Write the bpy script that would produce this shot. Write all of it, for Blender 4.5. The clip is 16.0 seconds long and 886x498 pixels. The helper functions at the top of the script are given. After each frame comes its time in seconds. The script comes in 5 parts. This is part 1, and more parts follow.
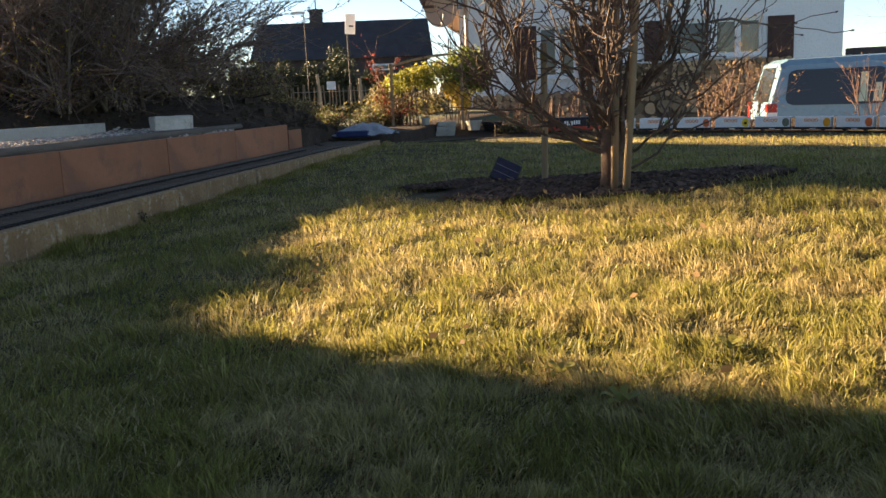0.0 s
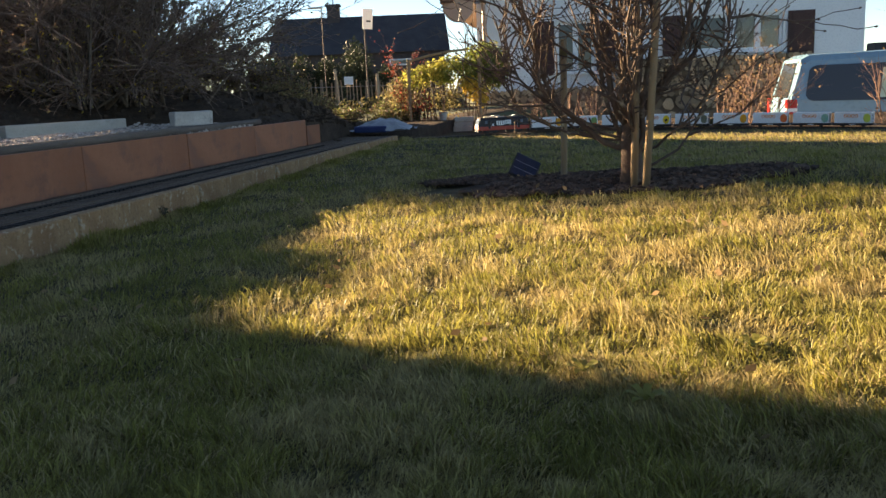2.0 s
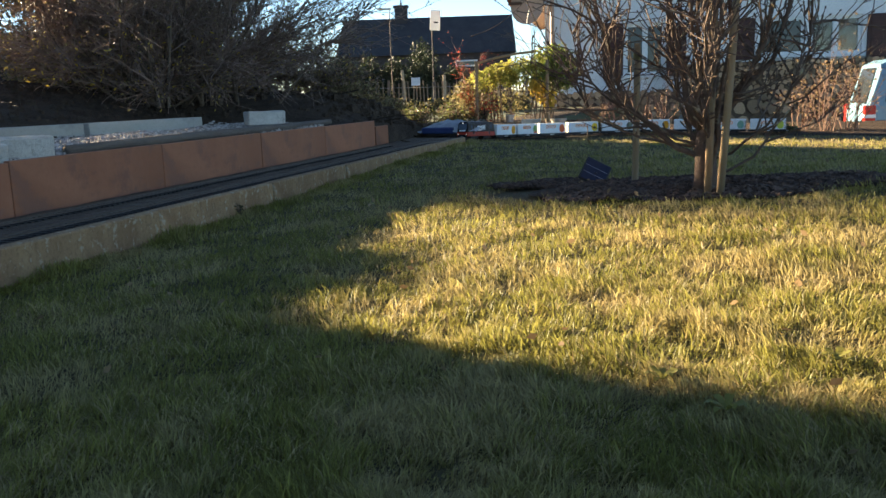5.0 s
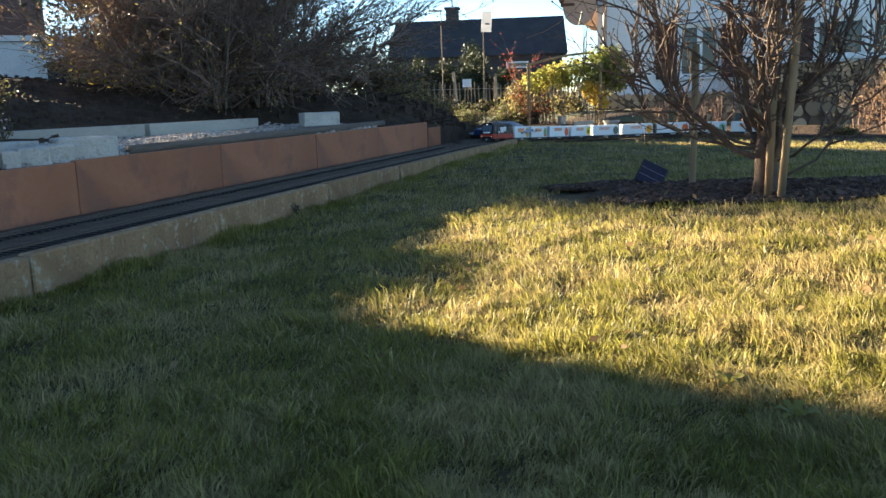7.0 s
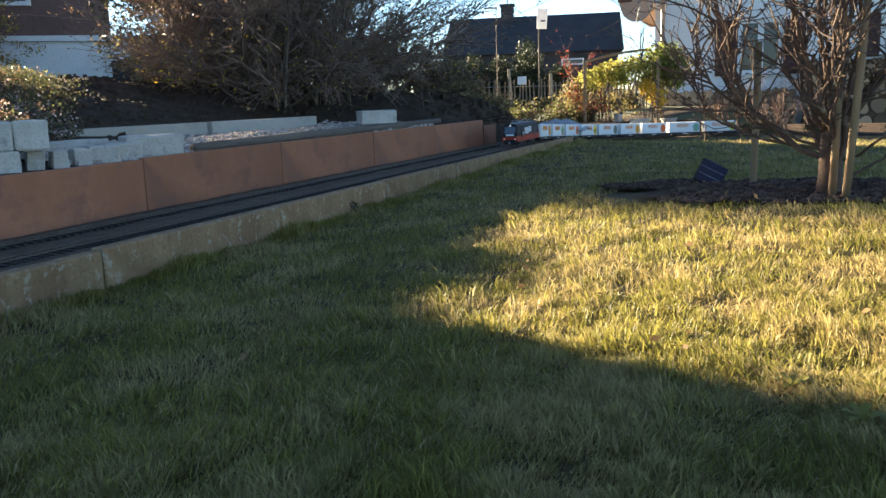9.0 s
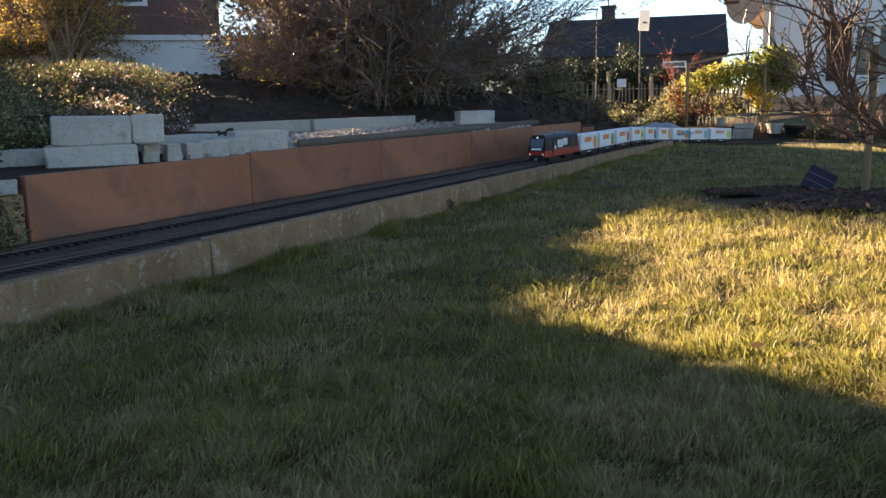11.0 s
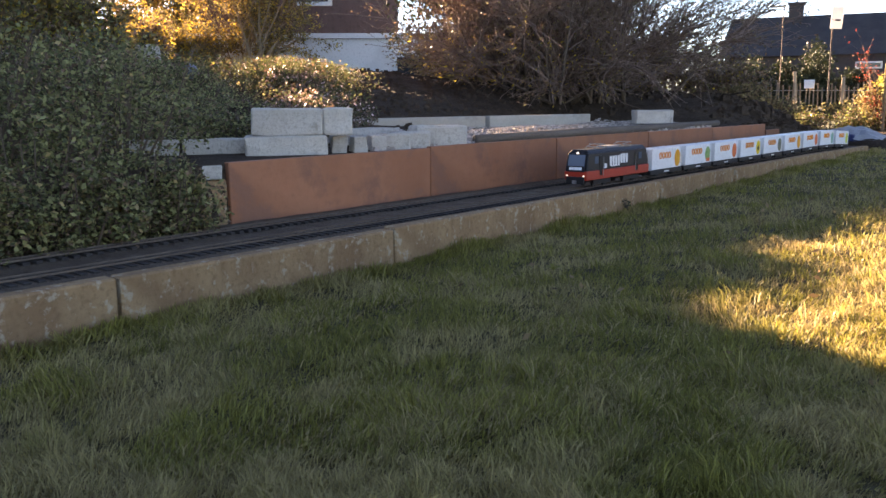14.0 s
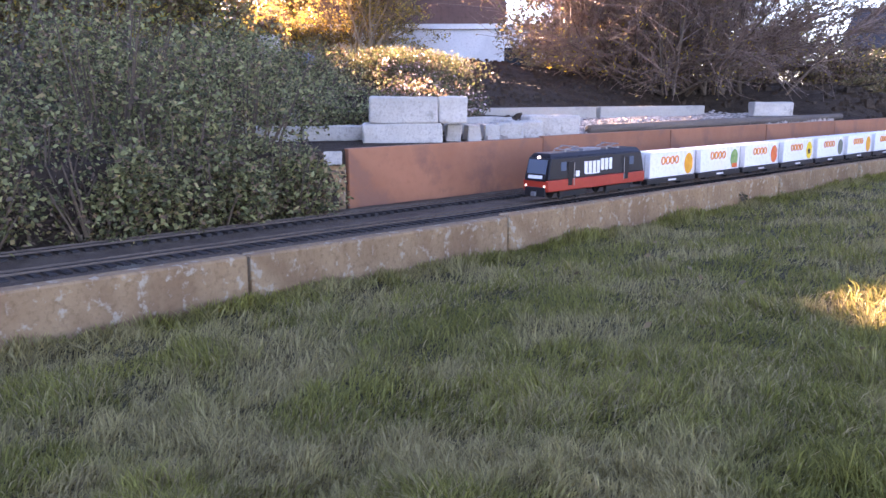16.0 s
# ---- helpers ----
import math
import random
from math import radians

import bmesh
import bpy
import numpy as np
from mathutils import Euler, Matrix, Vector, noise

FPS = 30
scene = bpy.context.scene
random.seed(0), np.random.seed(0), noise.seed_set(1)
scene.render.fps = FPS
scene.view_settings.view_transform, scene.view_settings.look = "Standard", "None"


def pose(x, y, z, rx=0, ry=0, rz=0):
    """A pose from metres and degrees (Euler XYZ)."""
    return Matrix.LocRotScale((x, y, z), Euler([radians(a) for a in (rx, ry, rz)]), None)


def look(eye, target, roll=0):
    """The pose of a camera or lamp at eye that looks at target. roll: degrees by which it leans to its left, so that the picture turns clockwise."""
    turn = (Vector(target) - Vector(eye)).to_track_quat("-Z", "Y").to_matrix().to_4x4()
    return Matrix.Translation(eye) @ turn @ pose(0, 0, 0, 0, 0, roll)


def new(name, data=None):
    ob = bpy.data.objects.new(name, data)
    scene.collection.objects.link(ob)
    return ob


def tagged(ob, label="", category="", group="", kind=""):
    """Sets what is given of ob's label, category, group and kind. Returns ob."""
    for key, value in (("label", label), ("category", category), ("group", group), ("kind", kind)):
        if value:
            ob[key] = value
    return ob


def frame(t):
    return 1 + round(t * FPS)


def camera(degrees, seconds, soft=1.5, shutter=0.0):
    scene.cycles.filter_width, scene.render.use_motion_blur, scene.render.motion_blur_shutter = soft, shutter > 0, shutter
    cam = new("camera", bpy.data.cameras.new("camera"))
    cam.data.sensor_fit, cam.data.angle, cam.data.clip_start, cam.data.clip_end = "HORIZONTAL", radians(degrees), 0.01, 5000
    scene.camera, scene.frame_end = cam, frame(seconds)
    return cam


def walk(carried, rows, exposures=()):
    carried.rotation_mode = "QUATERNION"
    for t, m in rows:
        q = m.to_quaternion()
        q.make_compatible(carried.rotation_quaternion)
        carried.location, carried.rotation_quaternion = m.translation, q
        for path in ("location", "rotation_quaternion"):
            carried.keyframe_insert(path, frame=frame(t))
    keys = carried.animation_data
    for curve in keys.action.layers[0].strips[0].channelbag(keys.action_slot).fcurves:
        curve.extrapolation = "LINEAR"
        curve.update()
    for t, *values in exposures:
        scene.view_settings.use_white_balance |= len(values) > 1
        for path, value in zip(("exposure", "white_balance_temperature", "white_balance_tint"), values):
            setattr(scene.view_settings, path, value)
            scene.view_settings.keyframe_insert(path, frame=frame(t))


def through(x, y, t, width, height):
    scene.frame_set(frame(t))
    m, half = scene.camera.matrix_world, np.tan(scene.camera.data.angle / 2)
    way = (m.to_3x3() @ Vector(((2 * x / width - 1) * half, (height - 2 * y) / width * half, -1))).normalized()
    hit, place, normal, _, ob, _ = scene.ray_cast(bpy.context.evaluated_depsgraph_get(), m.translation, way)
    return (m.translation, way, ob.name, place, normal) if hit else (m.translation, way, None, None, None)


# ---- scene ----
# camera: one low hand-held pan beside a garden railway
cam = camera(54.6, 16.0)
PATH = [
    (0, (-0.0236, -0.0064, 0.4531), (-0.5877, 1.8789, 0.0958), -2.48),
    (0.5, (-0.0246, -0.0066, 0.4546), (-0.5944, 1.8761, 0.0933), -2.55),
    (1, (-0.0252, -0.0063, 0.4556), (-0.6028, 1.8735, 0.0911), -2.63),
    (1.5, (-0.0267, -0.0067, 0.4573), (-0.6162, 1.8689, 0.0904), -2.64),
    (2, (-0.0334, -0.0161, 0.4589), (-0.6330, 1.8563, 0.0920), -2.44),
    (2.5, (-0.0396, -0.0228, 0.4604), (-0.6547, 1.8447, 0.0943), -2.27),
    (3, (-0.0452, -0.0313, 0.4621), (-0.6782, 1.8304, 0.0972), -2.06),
    (3.5, (-0.0489, -0.0330, 0.4619), (-0.7052, 1.8212, 0.0995), -1.99),
    (4, (-0.0507, -0.0375, 0.4645), (-0.7327, 1.8077, 0.1034), -1.94),
    (6.5, (-0.0733, -0.0573, 0.4697), (-0.8846, 1.7361, 0.1154), -1.82),
    (7, (-0.0782, -0.0618, 0.4690), (-0.9154, 1.7201, 0.1168), -1.84),
    (7.5, (-0.0815, -0.0675, 0.4715), (-0.9449, 1.7017, 0.1190), -1.96),
    (8, (-0.0844, -0.0748, 0.4758), (-0.9738, 1.6815, 0.1226), -2.00),
    (10.5, (-0.0827, -0.1135, 0.4761), (-1.1545, 1.5383, 0.1259), -1.47),
    (11, (-0.0857, -0.1180, 0.4712), (-1.2136, 1.4970, 0.1253), -1.19),
    (11.5, (-0.0915, -0.1275, 0.4681), (-1.2704, 1.4515, 0.1263), -0.87),
    (12, (-0.0947, -0.1356, 0.4668), (-1.3255, 1.4039, 0.1281), -0.61),
    (12.5, (-0.0933, -0.1438, 0.4668), (-1.3774, 1.3521, 0.1299), -0.50),
    (13, (-0.0950, -0.1520, 0.4678), (-1.4274, 1.3007, 0.1294), -0.50),
    (13.5, (-0.1019, -0.1603, 0.4653), (-1.4773, 1.2511, 0.1245), -0.45),
    (14, (-0.1116, -0.1689, 0.4623), (-1.5250, 1.2038, 0.1188), -0.41),
    (14.5, (-0.1181, -0.1780, 0.4613), (-1.5678, 1.1554, 0.1147), -0.32),
    (15, (-0.1227, -0.1931, 0.4594), (-1.6052, 1.1029, 0.1097), -0.15),
    (15.5, (-0.1229, -0.2099, 0.4555), (-1.6427, 1.0408, 0.1008), -0.07),
    (16, (-0.1188, -0.2295, 0.4542), (-1.6801, 0.9668, 0.0918), -0.04),
]
walk(cam, [(t, look(eye, target, roll)) for t, eye, target, roll in PATH], [(0.0, 2.7, 8300, 17), (4.0, 2.77, 7400, 11), (7.0, 3.07, 6800, 7), (8.0, 3.18, 6800, 8), (10.5, 2.97, 7350, 13), (12.0, 3.03, 8400, 22), (13.0, 3.22, 8900, 27), (14.0, 3.62, 8500, 29), (14.5, 3.95, 7900, 29), (15.0, 4.3, 7800, 33), (16.0, 4.7, 7600, 46)])

# ---- light ----
SUN_LEFT, SUN_UP = 73.5, 10.0          # degrees left of +y, degrees above the horizon
world = bpy.data.worlds.new("sky")
scene.world = world
world.use_nodes = True
_nt = world.node_tree
_sky = _nt.nodes.new("ShaderNodeTexSky")
_sky.sky_type = "NISHITA"
_sky.sun_disc = False
_sky.air_density, _sky.dust_density, _sky.ozone_density = 0.65, 0.05, 2.5
_sky.sun_elevation = radians(SUN_UP)
_sky.sun_rotation = radians(-SUN_LEFT)
_nt.links.new(_sky.outputs[0], _nt.nodes["Background"].inputs[0])
_nt.nodes["Background"].inputs[1].default_value = 0.05
sun = new("sun", bpy.data.lights.new("sun", "SUN"))
sun.data.energy, sun.data.angle, sun.data.color = 5.0, radians(0.6), (1.0, 0.84, 0.6)
_sd = Vector((-math.sin(radians(SUN_LEFT)), math.cos(radians(SUN_LEFT)), math.tan(radians(SUN_UP))))
sun.matrix_world = look(_sd * 30, (0, 0, 0))


# ---- materials ----
def rgb(c):
    return (*c, 1.0)


def material(name, a, b=None, scale=8.0, rough=0.8, bump=0.3, fine=60.0, spots=None, spot_scale=2.0, spot_at=0.6, metal=0.0,
             through=0.0, vary=0.0, island=0.0, stretch=(1, 1, 1), depth=0.01, spec=0.3):
    """Two tones mixed by noise, stains of a third, fine relief; through: share of light that passes; vary, island: tone by piece."""
    m = bpy.data.materials.new(name)
    m.use_nodes = True
    nt = m.node_tree
    n, link = nt.nodes, nt.links.new
    p = n["Principled BSDF"]
    p.inputs["Roughness"].default_value, p.inputs["Metallic"].default_value = rough, metal
    p.inputs["Specular IOR Level"].default_value = spec
    co = n.new("ShaderNodeTexCoord")
    mp = n.new("ShaderNodeMapping")
    mp.inputs["Scale"].default_value = stretch
    link(co.outputs["Object"], mp.inputs["Vector"])

    def noise_at(sc, detail=5.0):
        t = n.new("ShaderNodeTexNoise")
        t.inputs["Scale"].default_value, t.inputs["Detail"].default_value, t.inputs["Roughness"].default_value = sc, detail, 0.62
        link(mp.outputs[0], t.inputs["Vector"])
        return t.outputs["Fac"]

    def ramp(src, lo, hi):
        r = n.new("ShaderNodeMapRange")
        r.inputs["From Min"].default_value, r.inputs["From Max"].default_value = lo, hi
        link(src, r.inputs["Value"])
        return r.outputs[0]

    def mix(f, x, y):
        q = n.new("ShaderNodeMix")
        q.data_type = "RGBA"
        for src, i in ((f, 0), (x, 6), (y, 7)):
            if isinstance(src, tuple):
                q.inputs[i].default_value = rgb(src)
            elif isinstance(src, float):
                q.inputs[i].default_value = src
            else:
                link(src, q.inputs[i])
        return q.outputs[2]

    col = mix(ramp(noise_at(scale), 0.35, 0.65), a, b or tuple(v * 0.8 for v in a))
    dark = tuple(v * 0.75 for v in a)
    col = mix(ramp(noise_at(fine, 3.0), 0.5, 0.8), col, dark)
    if spots:
        col = mix(ramp(noise_at(spot_scale), spot_at, spot_at + 0.1), col, spots)
    if vary or island:
        src = n.new("ShaderNodeObjectInfo").outputs["Random"] if vary else n.new("ShaderNodeNewGeometry").outputs["Random Per Island"]
        hsv = n.new("ShaderNodeHueSaturation")
        r = n.new("ShaderNodeMapRange")
        amount = vary or island
        r.inputs["To Min"].default_value, r.inputs["To Max"].default_value = 1 - amount, 1 + amount
        link(src, r.inputs["Value"])
        link(r.outputs[0], hsv.inputs["Value"])
        link(col, hsv.inputs["Color"])
        col = hsv.outputs[0]
    link(col, p.inputs["Base Color"])
    if bump:
        bp = n.new("ShaderNodeBump")
        bp.inputs["Strength"].default_value, bp.inputs["Distance"].default_value = bump, depth
        link(noise_at(fine), bp.inputs["Height"])
        link(bp.outputs[0], p.inputs["Normal"])
    if through:
        tr = n.new("ShaderNodeBsdfTranslucent")
        link(col, tr.inputs["Color"])
        ms = n.new("ShaderNodeMixShader")
        ms.inputs[0].default_value = through
        link(p.outputs[0], ms.inputs[1])
        link(tr.outputs[0], ms.inputs[2])
        link(ms.outputs[0], n["Material Output"].inputs["Surface"])
    return m


def glass(name, tint=(0.8, 0.9, 0.9), dark=False):
    m = bpy.data.materials.new(name)
    m.use_nodes = True
    p = m.node_tree.nodes["Principled BSDF"]
    p.inputs["Base Color"].default_value = rgb(tint)
    p.inputs["Roughness"].default_value = 0.04
    p.inputs["IOR"].default_value = 1.45
    if not dark:
        p.inputs["Transmission Weight"].default_value = 1.0
    return m


def glow(name, c, power):
    m = bpy.data.materials.new(name)
    m.use_nodes = True
    p = m.node_tree.nodes["Principled BSDF"]
    p.inputs["Base Color"].default_value = rgb(c)
    p.inputs["Emission Color"].default_value = rgb(c)
    p.inputs["Emission Strength"].default_value = power
    return m


GRASS = material("grass_blades", (0.19, 0.178, 0.038), (0.28, 0.245, 0.06), 2.2, 0.55, 0.0, 9.0, spots=(0.37, 0.29, 0.12), spot_scale=3.1, spot_at=0.48, through=0.45, island=0.45)
STRAW = material("dry_grass", (0.43, 0.325, 0.15), (0.34, 0.25, 0.11), 4.0, 0.7, 0.0, 20.0, through=0.4, island=0.4)
# turf colour carries the deep shade that lies between the grass blades
SHADED_TURF = material("turf", (0.055, 0.043, 0.017), (0.085, 0.065, 0.028), 5.0, 0.95, 0.8, 70.0, spots=(0.17, 0.13, 0.05), spot_scale=2.0)
MEADOW = material("meadow", (0.05, 0.06, 0.02), (0.085, 0.08, 0.03), 0.7, 0.95, 0.8, 20.0, spots=(0.12, 0.1, 0.05), spot_scale=0.4)
SOIL = material("dark_soil", (0.058, 0.041, 0.029), (0.1, 0.07, 0.05), 6.0, 1.0, 1.0, 45.0, depth=0.03, spec=0.1)
DRIVE = material("drive_gravel", (0.2, 0.19, 0.17), (0.28, 0.26, 0.23), 3.0, 0.95, 0.6, 60.0)
BALLAST = material("dark_ballast", (0.1, 0.065, 0.042), (0.15, 0.105, 0.07), 12.0, 0.95, 1.0, 140.0, depth=0.012, spots=(0.16, 0.14, 0.1), spot_scale=3.0)
KERB = material("kerb_concrete", (0.25, 0.142, 0.072), (0.38, 0.235, 0.12), 7.0, 0.92, 1.0, 60.0, spots=(0.42, 0.33, 0.23), spot_scale=26.0, spot_at=0.56, vary=0.1, depth=0.006)
BOARD = material("orange_formwork_board", (0.37, 0.145, 0.075), (0.27, 0.1, 0.05), 2.2, 0.6, 0.25, 25.0, spots=(0.235, 0.1, 0.06), spot_scale=6.0, spot_at=0.52, vary=0.22, stretch=(1, 0.8, 1))
GRANITE = material("pale_granite", (0.47, 0.42, 0.355), (0.56, 0.51, 0.44), 9.0, 0.85, 0.7, 90.0, spots=(0.33, 0.29, 0.24), spot_scale=12.0, vary=0.1, depth=0.012)
PALE = material("pale_concrete", (0.47, 0.42, 0.35), (0.4, 0.355, 0.29), 7.0, 0.9, 0.5, 90.0, spots=(0.3, 0.27, 0.23), spot_scale=3.0, vary=0.08)
PEBBLE = material("pebbles", (0.34, 0.27, 0.22), (0.46, 0.4, 0.35), 6.0, 0.8, 0.2, 80.0, island=0.5)
TIMBER = material("weathered_timber", (0.13, 0.1, 0.08), (0.2, 0.155, 0.12), 6.0, 0.85, 0.5, 80.0, stretch=(8, 0.6, 8))
BARK = material("bare_bark", (0.09, 0.055, 0.04), (0.15, 0.1, 0.07), 18.0, 0.85, 0.5, 90.0, spots=(0.36, 0.3, 0.2), spot_scale=12.0)
BARK_DARK = material("dark_twigs", (0.1, 0.07, 0.05), (0.17, 0.12, 0.08), 10.0, 0.9, 0.3, 60.0)
BARK_RED = material("red_brown_twigs", (0.2, 0.11, 0.075), (0.27, 0.16, 0.11), 10.0, 0.8, 0.2, 60.0)
BARK_BUSH = material("brown_bush_twigs", (0.19, 0.12, 0.09), (0.28, 0.19, 0.145), 10.0, 0.7, 0.2, 60.0)
STAKE = material("stake_wood", (0.34, 0.24, 0.14), (0.26, 0.175, 0.1), 5.0, 0.8, 0.4, 60.0, stretch=(9, 9, 0.6))
MULCH = material("bark_mulch", (0.06, 0.036, 0.026), (0.13, 0.08, 0.055), 8.0, 0.95, 0.5, 60.0, island=0.6)
LEAF_GREEN = material("green_leaves", (0.25, 0.25, 0.105), (0.32, 0.3, 0.13), 3.0, 0.6, 0.0, 20.0, through=0.45, island=0.5)
LEAF_MID = material("mid_green_leaves", (0.075, 0.085, 0.035), (0.11, 0.11, 0.045), 3.0, 0.6, 0.0, 20.0, through=0.35, island=0.5)
LEAF_FRESH = material("fresh_green_leaves", (0.15, 0.19, 0.045), (0.24, 0.25, 0.06), 3.0, 0.6, 0.0, 20.0, through=0.45, island=0.45)
LEAF_LIME = material("lime_leaves", (0.29, 0.31, 0.07), (0.42, 0.36, 0.08), 3.0, 0.6, 0.0, 20.0, through=0.5, island=0.35)
LEAF_YELLOW = material("yellow_leaves", (0.6, 0.43, 0.07), (0.52, 0.33, 0.06), 3.0, 0.6, 0.0, 20.0, through=0.5, island=0.3)
LEAF_RED = material("red_leaves", (0.2, 0.03, 0.025), (0.25, 0.06, 0.035), 3.0, 0.6, 0.0, 20.0, through=0.5, island=0.4)
LEAF_OLIVE = material("olive_leaves", (0.19, 0.16, 0.07), (0.27, 0.21, 0.09), 3.0, 0.7, 0.0, 20.0, through=0.4, island=0.5)
LEAF_DARK = material("dark_evergreen_leaves", (0.03, 0.04, 0.018), (0.045, 0.055, 0.025), 3.0, 0.6, 0.0, 20.0, through=0.15, island=0.4)
LEAF_BROWN = material("brown_leaves", (0.19, 0.12, 0.06), (0.28, 0.19, 0.1), 3.0, 0.8, 0.0, 20.0, through=0.4, island=0.5)
LEAF_BUSH = material("dark_brown_leaves", (0.15, 0.092, 0.06), (0.23, 0.15, 0.095), 3.0, 0.4, 0.0, 20.0, through=0.3, island=0.6)
PINK = material("faded_pink_flowers", (0.62, 0.45, 0.43), (0.52, 0.38, 0.32), 5.0, 0.8, 0.0, 20.0, through=0.4, island=0.4)
RENDER = material("white_house_paint", (0.72, 0.71, 0.7), (0.78, 0.77, 0.75), 0.6, 0.9, 0.25, 30.0, spots=(0.6, 0.59, 0.57), spot_scale=0.5)
SHUTTER = material("dark_brown_shutter", (0.05, 0.022, 0.018), (0.075, 0.032, 0.025), 4.0, 0.6, 0.2, 30.0)
FRAME = material("white_window_frame", (0.78, 0.78, 0.76), None, 4.0, 0.5, 0.05, 30.0)
CURTAIN = material("warm_curtain", (0.2, 0.1, 0.055), (0.14, 0.07, 0.04), 2.0, 0.9, 0.2, 20.0)
ROOF = material("dark_roof_tile", (0.035, 0.033, 0.035), (0.055, 0.05, 0.05), 1.5, 0.8, 0.4, 12.0)
ROOF_BROWN = material("brown_roof", (0.13, 0.075, 0.06), (0.17, 0.1, 0.08), 1.5, 0.85, 0.4, 14.0)
SOFFIT = material("brown_soffit_wood", (0.14, 0.07, 0.04), (0.1, 0.05, 0.03), 4.0, 0.7, 0.2, 30.0)
COPPER = material("tan_dish_paint", (0.5, 0.32, 0.22), (0.45, 0.28, 0.19), 3.0, 0.45, 0.05, 20.0)
DARKWALL = material("dark_timber_wall", (0.05, 0.045, 0.045), (0.07, 0.06, 0.06), 1.0, 0.85, 0.3, 10.0)
LOG_END = material("log_end", (0.3, 0.19, 0.11), (0.38, 0.25, 0.15), 12.0, 0.85, 0.4, 60.0, vary=0.6)
LOG_BARK = material("log_bark", (0.12, 0.08, 0.055), (0.18, 0.12, 0.08), 10.0, 0.9, 0.6, 50.0)
VAN = material("pale_blue_car_paint", (0.15, 0.27, 0.35), (0.16, 0.28, 0.36), 1.0, 0.25, 0.0, 10.0, spec=0.5)
CARGLASS = glass("car_glass", (0.03, 0.035, 0.04), True)
RUBBER = material("black_rubber", (0.025, 0.025, 0.025), None, 10.0, 0.8, 0.1, 60.0)
RED_LENS = material("red_lamp_lens", (0.5, 0.02, 0.015), None, 10.0, 0.25, 0.0, 60.0, spec=0.5)
LIGHTCLOTH = material("pale_green_cloth", (0.5, 0.58, 0.45), None, 10.0, 0.9, 0.2, 60.0)
STEEL = material("grey_steel", (0.35, 0.35, 0.36), None, 10.0, 0.45, 0.05, 60.0, metal=0.7)
RAIL = material("brown_rail", (0.1, 0.07, 0.05), (0.14, 0.1, 0.07), 20.0, 0.5, 0.1, 90.0, metal=0.6)
TIE = material("dark_sleeper", (0.035, 0.028, 0.024), (0.06, 0.05, 0.042), 20.0, 0.9, 0.3, 90.0)
POST = material("pale_fence_wood", (0.42, 0.33, 0.22), (0.3, 0.23, 0.16), 4.0, 0.85, 0.3, 40.0)
PICKET = material("grey_fence_wood", (0.25, 0.19, 0.13), (0.17, 0.13, 0.1), 4.0, 0.9, 0.3, 40.0)
CLAY = material("clay_pot", (0.4, 0.36, 0.3), (0.46, 0.42, 0.36), 8.0, 0.85, 0.2, 50.0)
BLACK = material("black_plastic", (0.02, 0.02, 0.022), None, 10.0, 0.4, 0.05, 60.0)
PANEL = material("solar_cells", (0.02, 0.025, 0.05), (0.03, 0.035, 0.065), 30.0, 0.25, 0.0, 80.0, spec=0.5)
SHEET = material("pale_plastic_sheet", (0.34, 0.35, 0.37), (0.24, 0.25, 0.27), 8.0, 0.45, 0.4, 20.0)
SLATE = material("slate_blue_glaze", (0.1, 0.11, 0.15), (0.14, 0.15, 0.19), 8.0, 0.3, 0.05, 40.0)
BLUE = material("dark_blue_plastic", (0.03, 0.05, 0.14), None, 10.0, 0.4, 0.1, 60.0)
LOCO_BLACK = material("loco_black_paint", (0.012, 0.011, 0.013), None, 10.0, 0.4, 0.0, 60.0, spec=0.3)
LOCO_RED = material("loco_red_paint", (0.44, 0.042, 0.02), (0.4, 0.035, 0.018), 10.0, 0.4, 0.0, 60.0, spec=0.5)
LOCO_GREY = material("loco_roof_grey", (0.22, 0.22, 0.23), None, 10.0, 0.5, 0.0, 60.0)
WHITE = material("white_plastic", (0.8, 0.8, 0.79), (0.78, 0.77, 0.75), 10.0, 0.4, 0.0, 60.0)
ORANGE = material("orange_print", (0.85, 0.26, 0.03), None, 10.0, 0.5, 0.0, 60.0)
FRUITS = {"orange": material("orange_fruit_print", (0.85, 0.38, 0.03), (0.8, 0.3, 0.02), 30.0, 0.5, 0.0, 60.0),
          "green": material("green_fruit_print", (0.12, 0.3, 0.08), (0.3, 0.4, 0.15), 40.0, 0.5, 0.0, 60.0),
          "red": material("red_fruit_print", (0.75, 0.1, 0.03), (0.8, 0.2, 0.05), 30.0, 0.5, 0.0, 60.0),
          "yellow": material("yellow_flower_print", (0.85, 0.6, 0.03), (0.8, 0.5, 0.02), 30.0, 0.5, 0.0, 60.0),
          "dark": material("dark_fruit_print", (0.1, 0.1, 0.1), (0.2, 0.22, 0.12), 40.0, 0.5, 0.0, 60.0),
          "lime": material("lime_fruit_print", (0.55, 0.65, 0.08), (0.6, 0.6, 0.1), 30.0, 0.5, 0.0, 60.0),
          "teal": material("teal_fruit_print", (0.15, 0.4, 0.32), (0.3, 0.45, 0.3), 30.0, 0.5, 0.0, 60.0)}
LOCO_GLASS = glass("loco_glass", (0.1, 0.13, 0.17), True)
HEADLAMP = glow("headlamp", (1.0, 0.93, 0.8), 0.08)


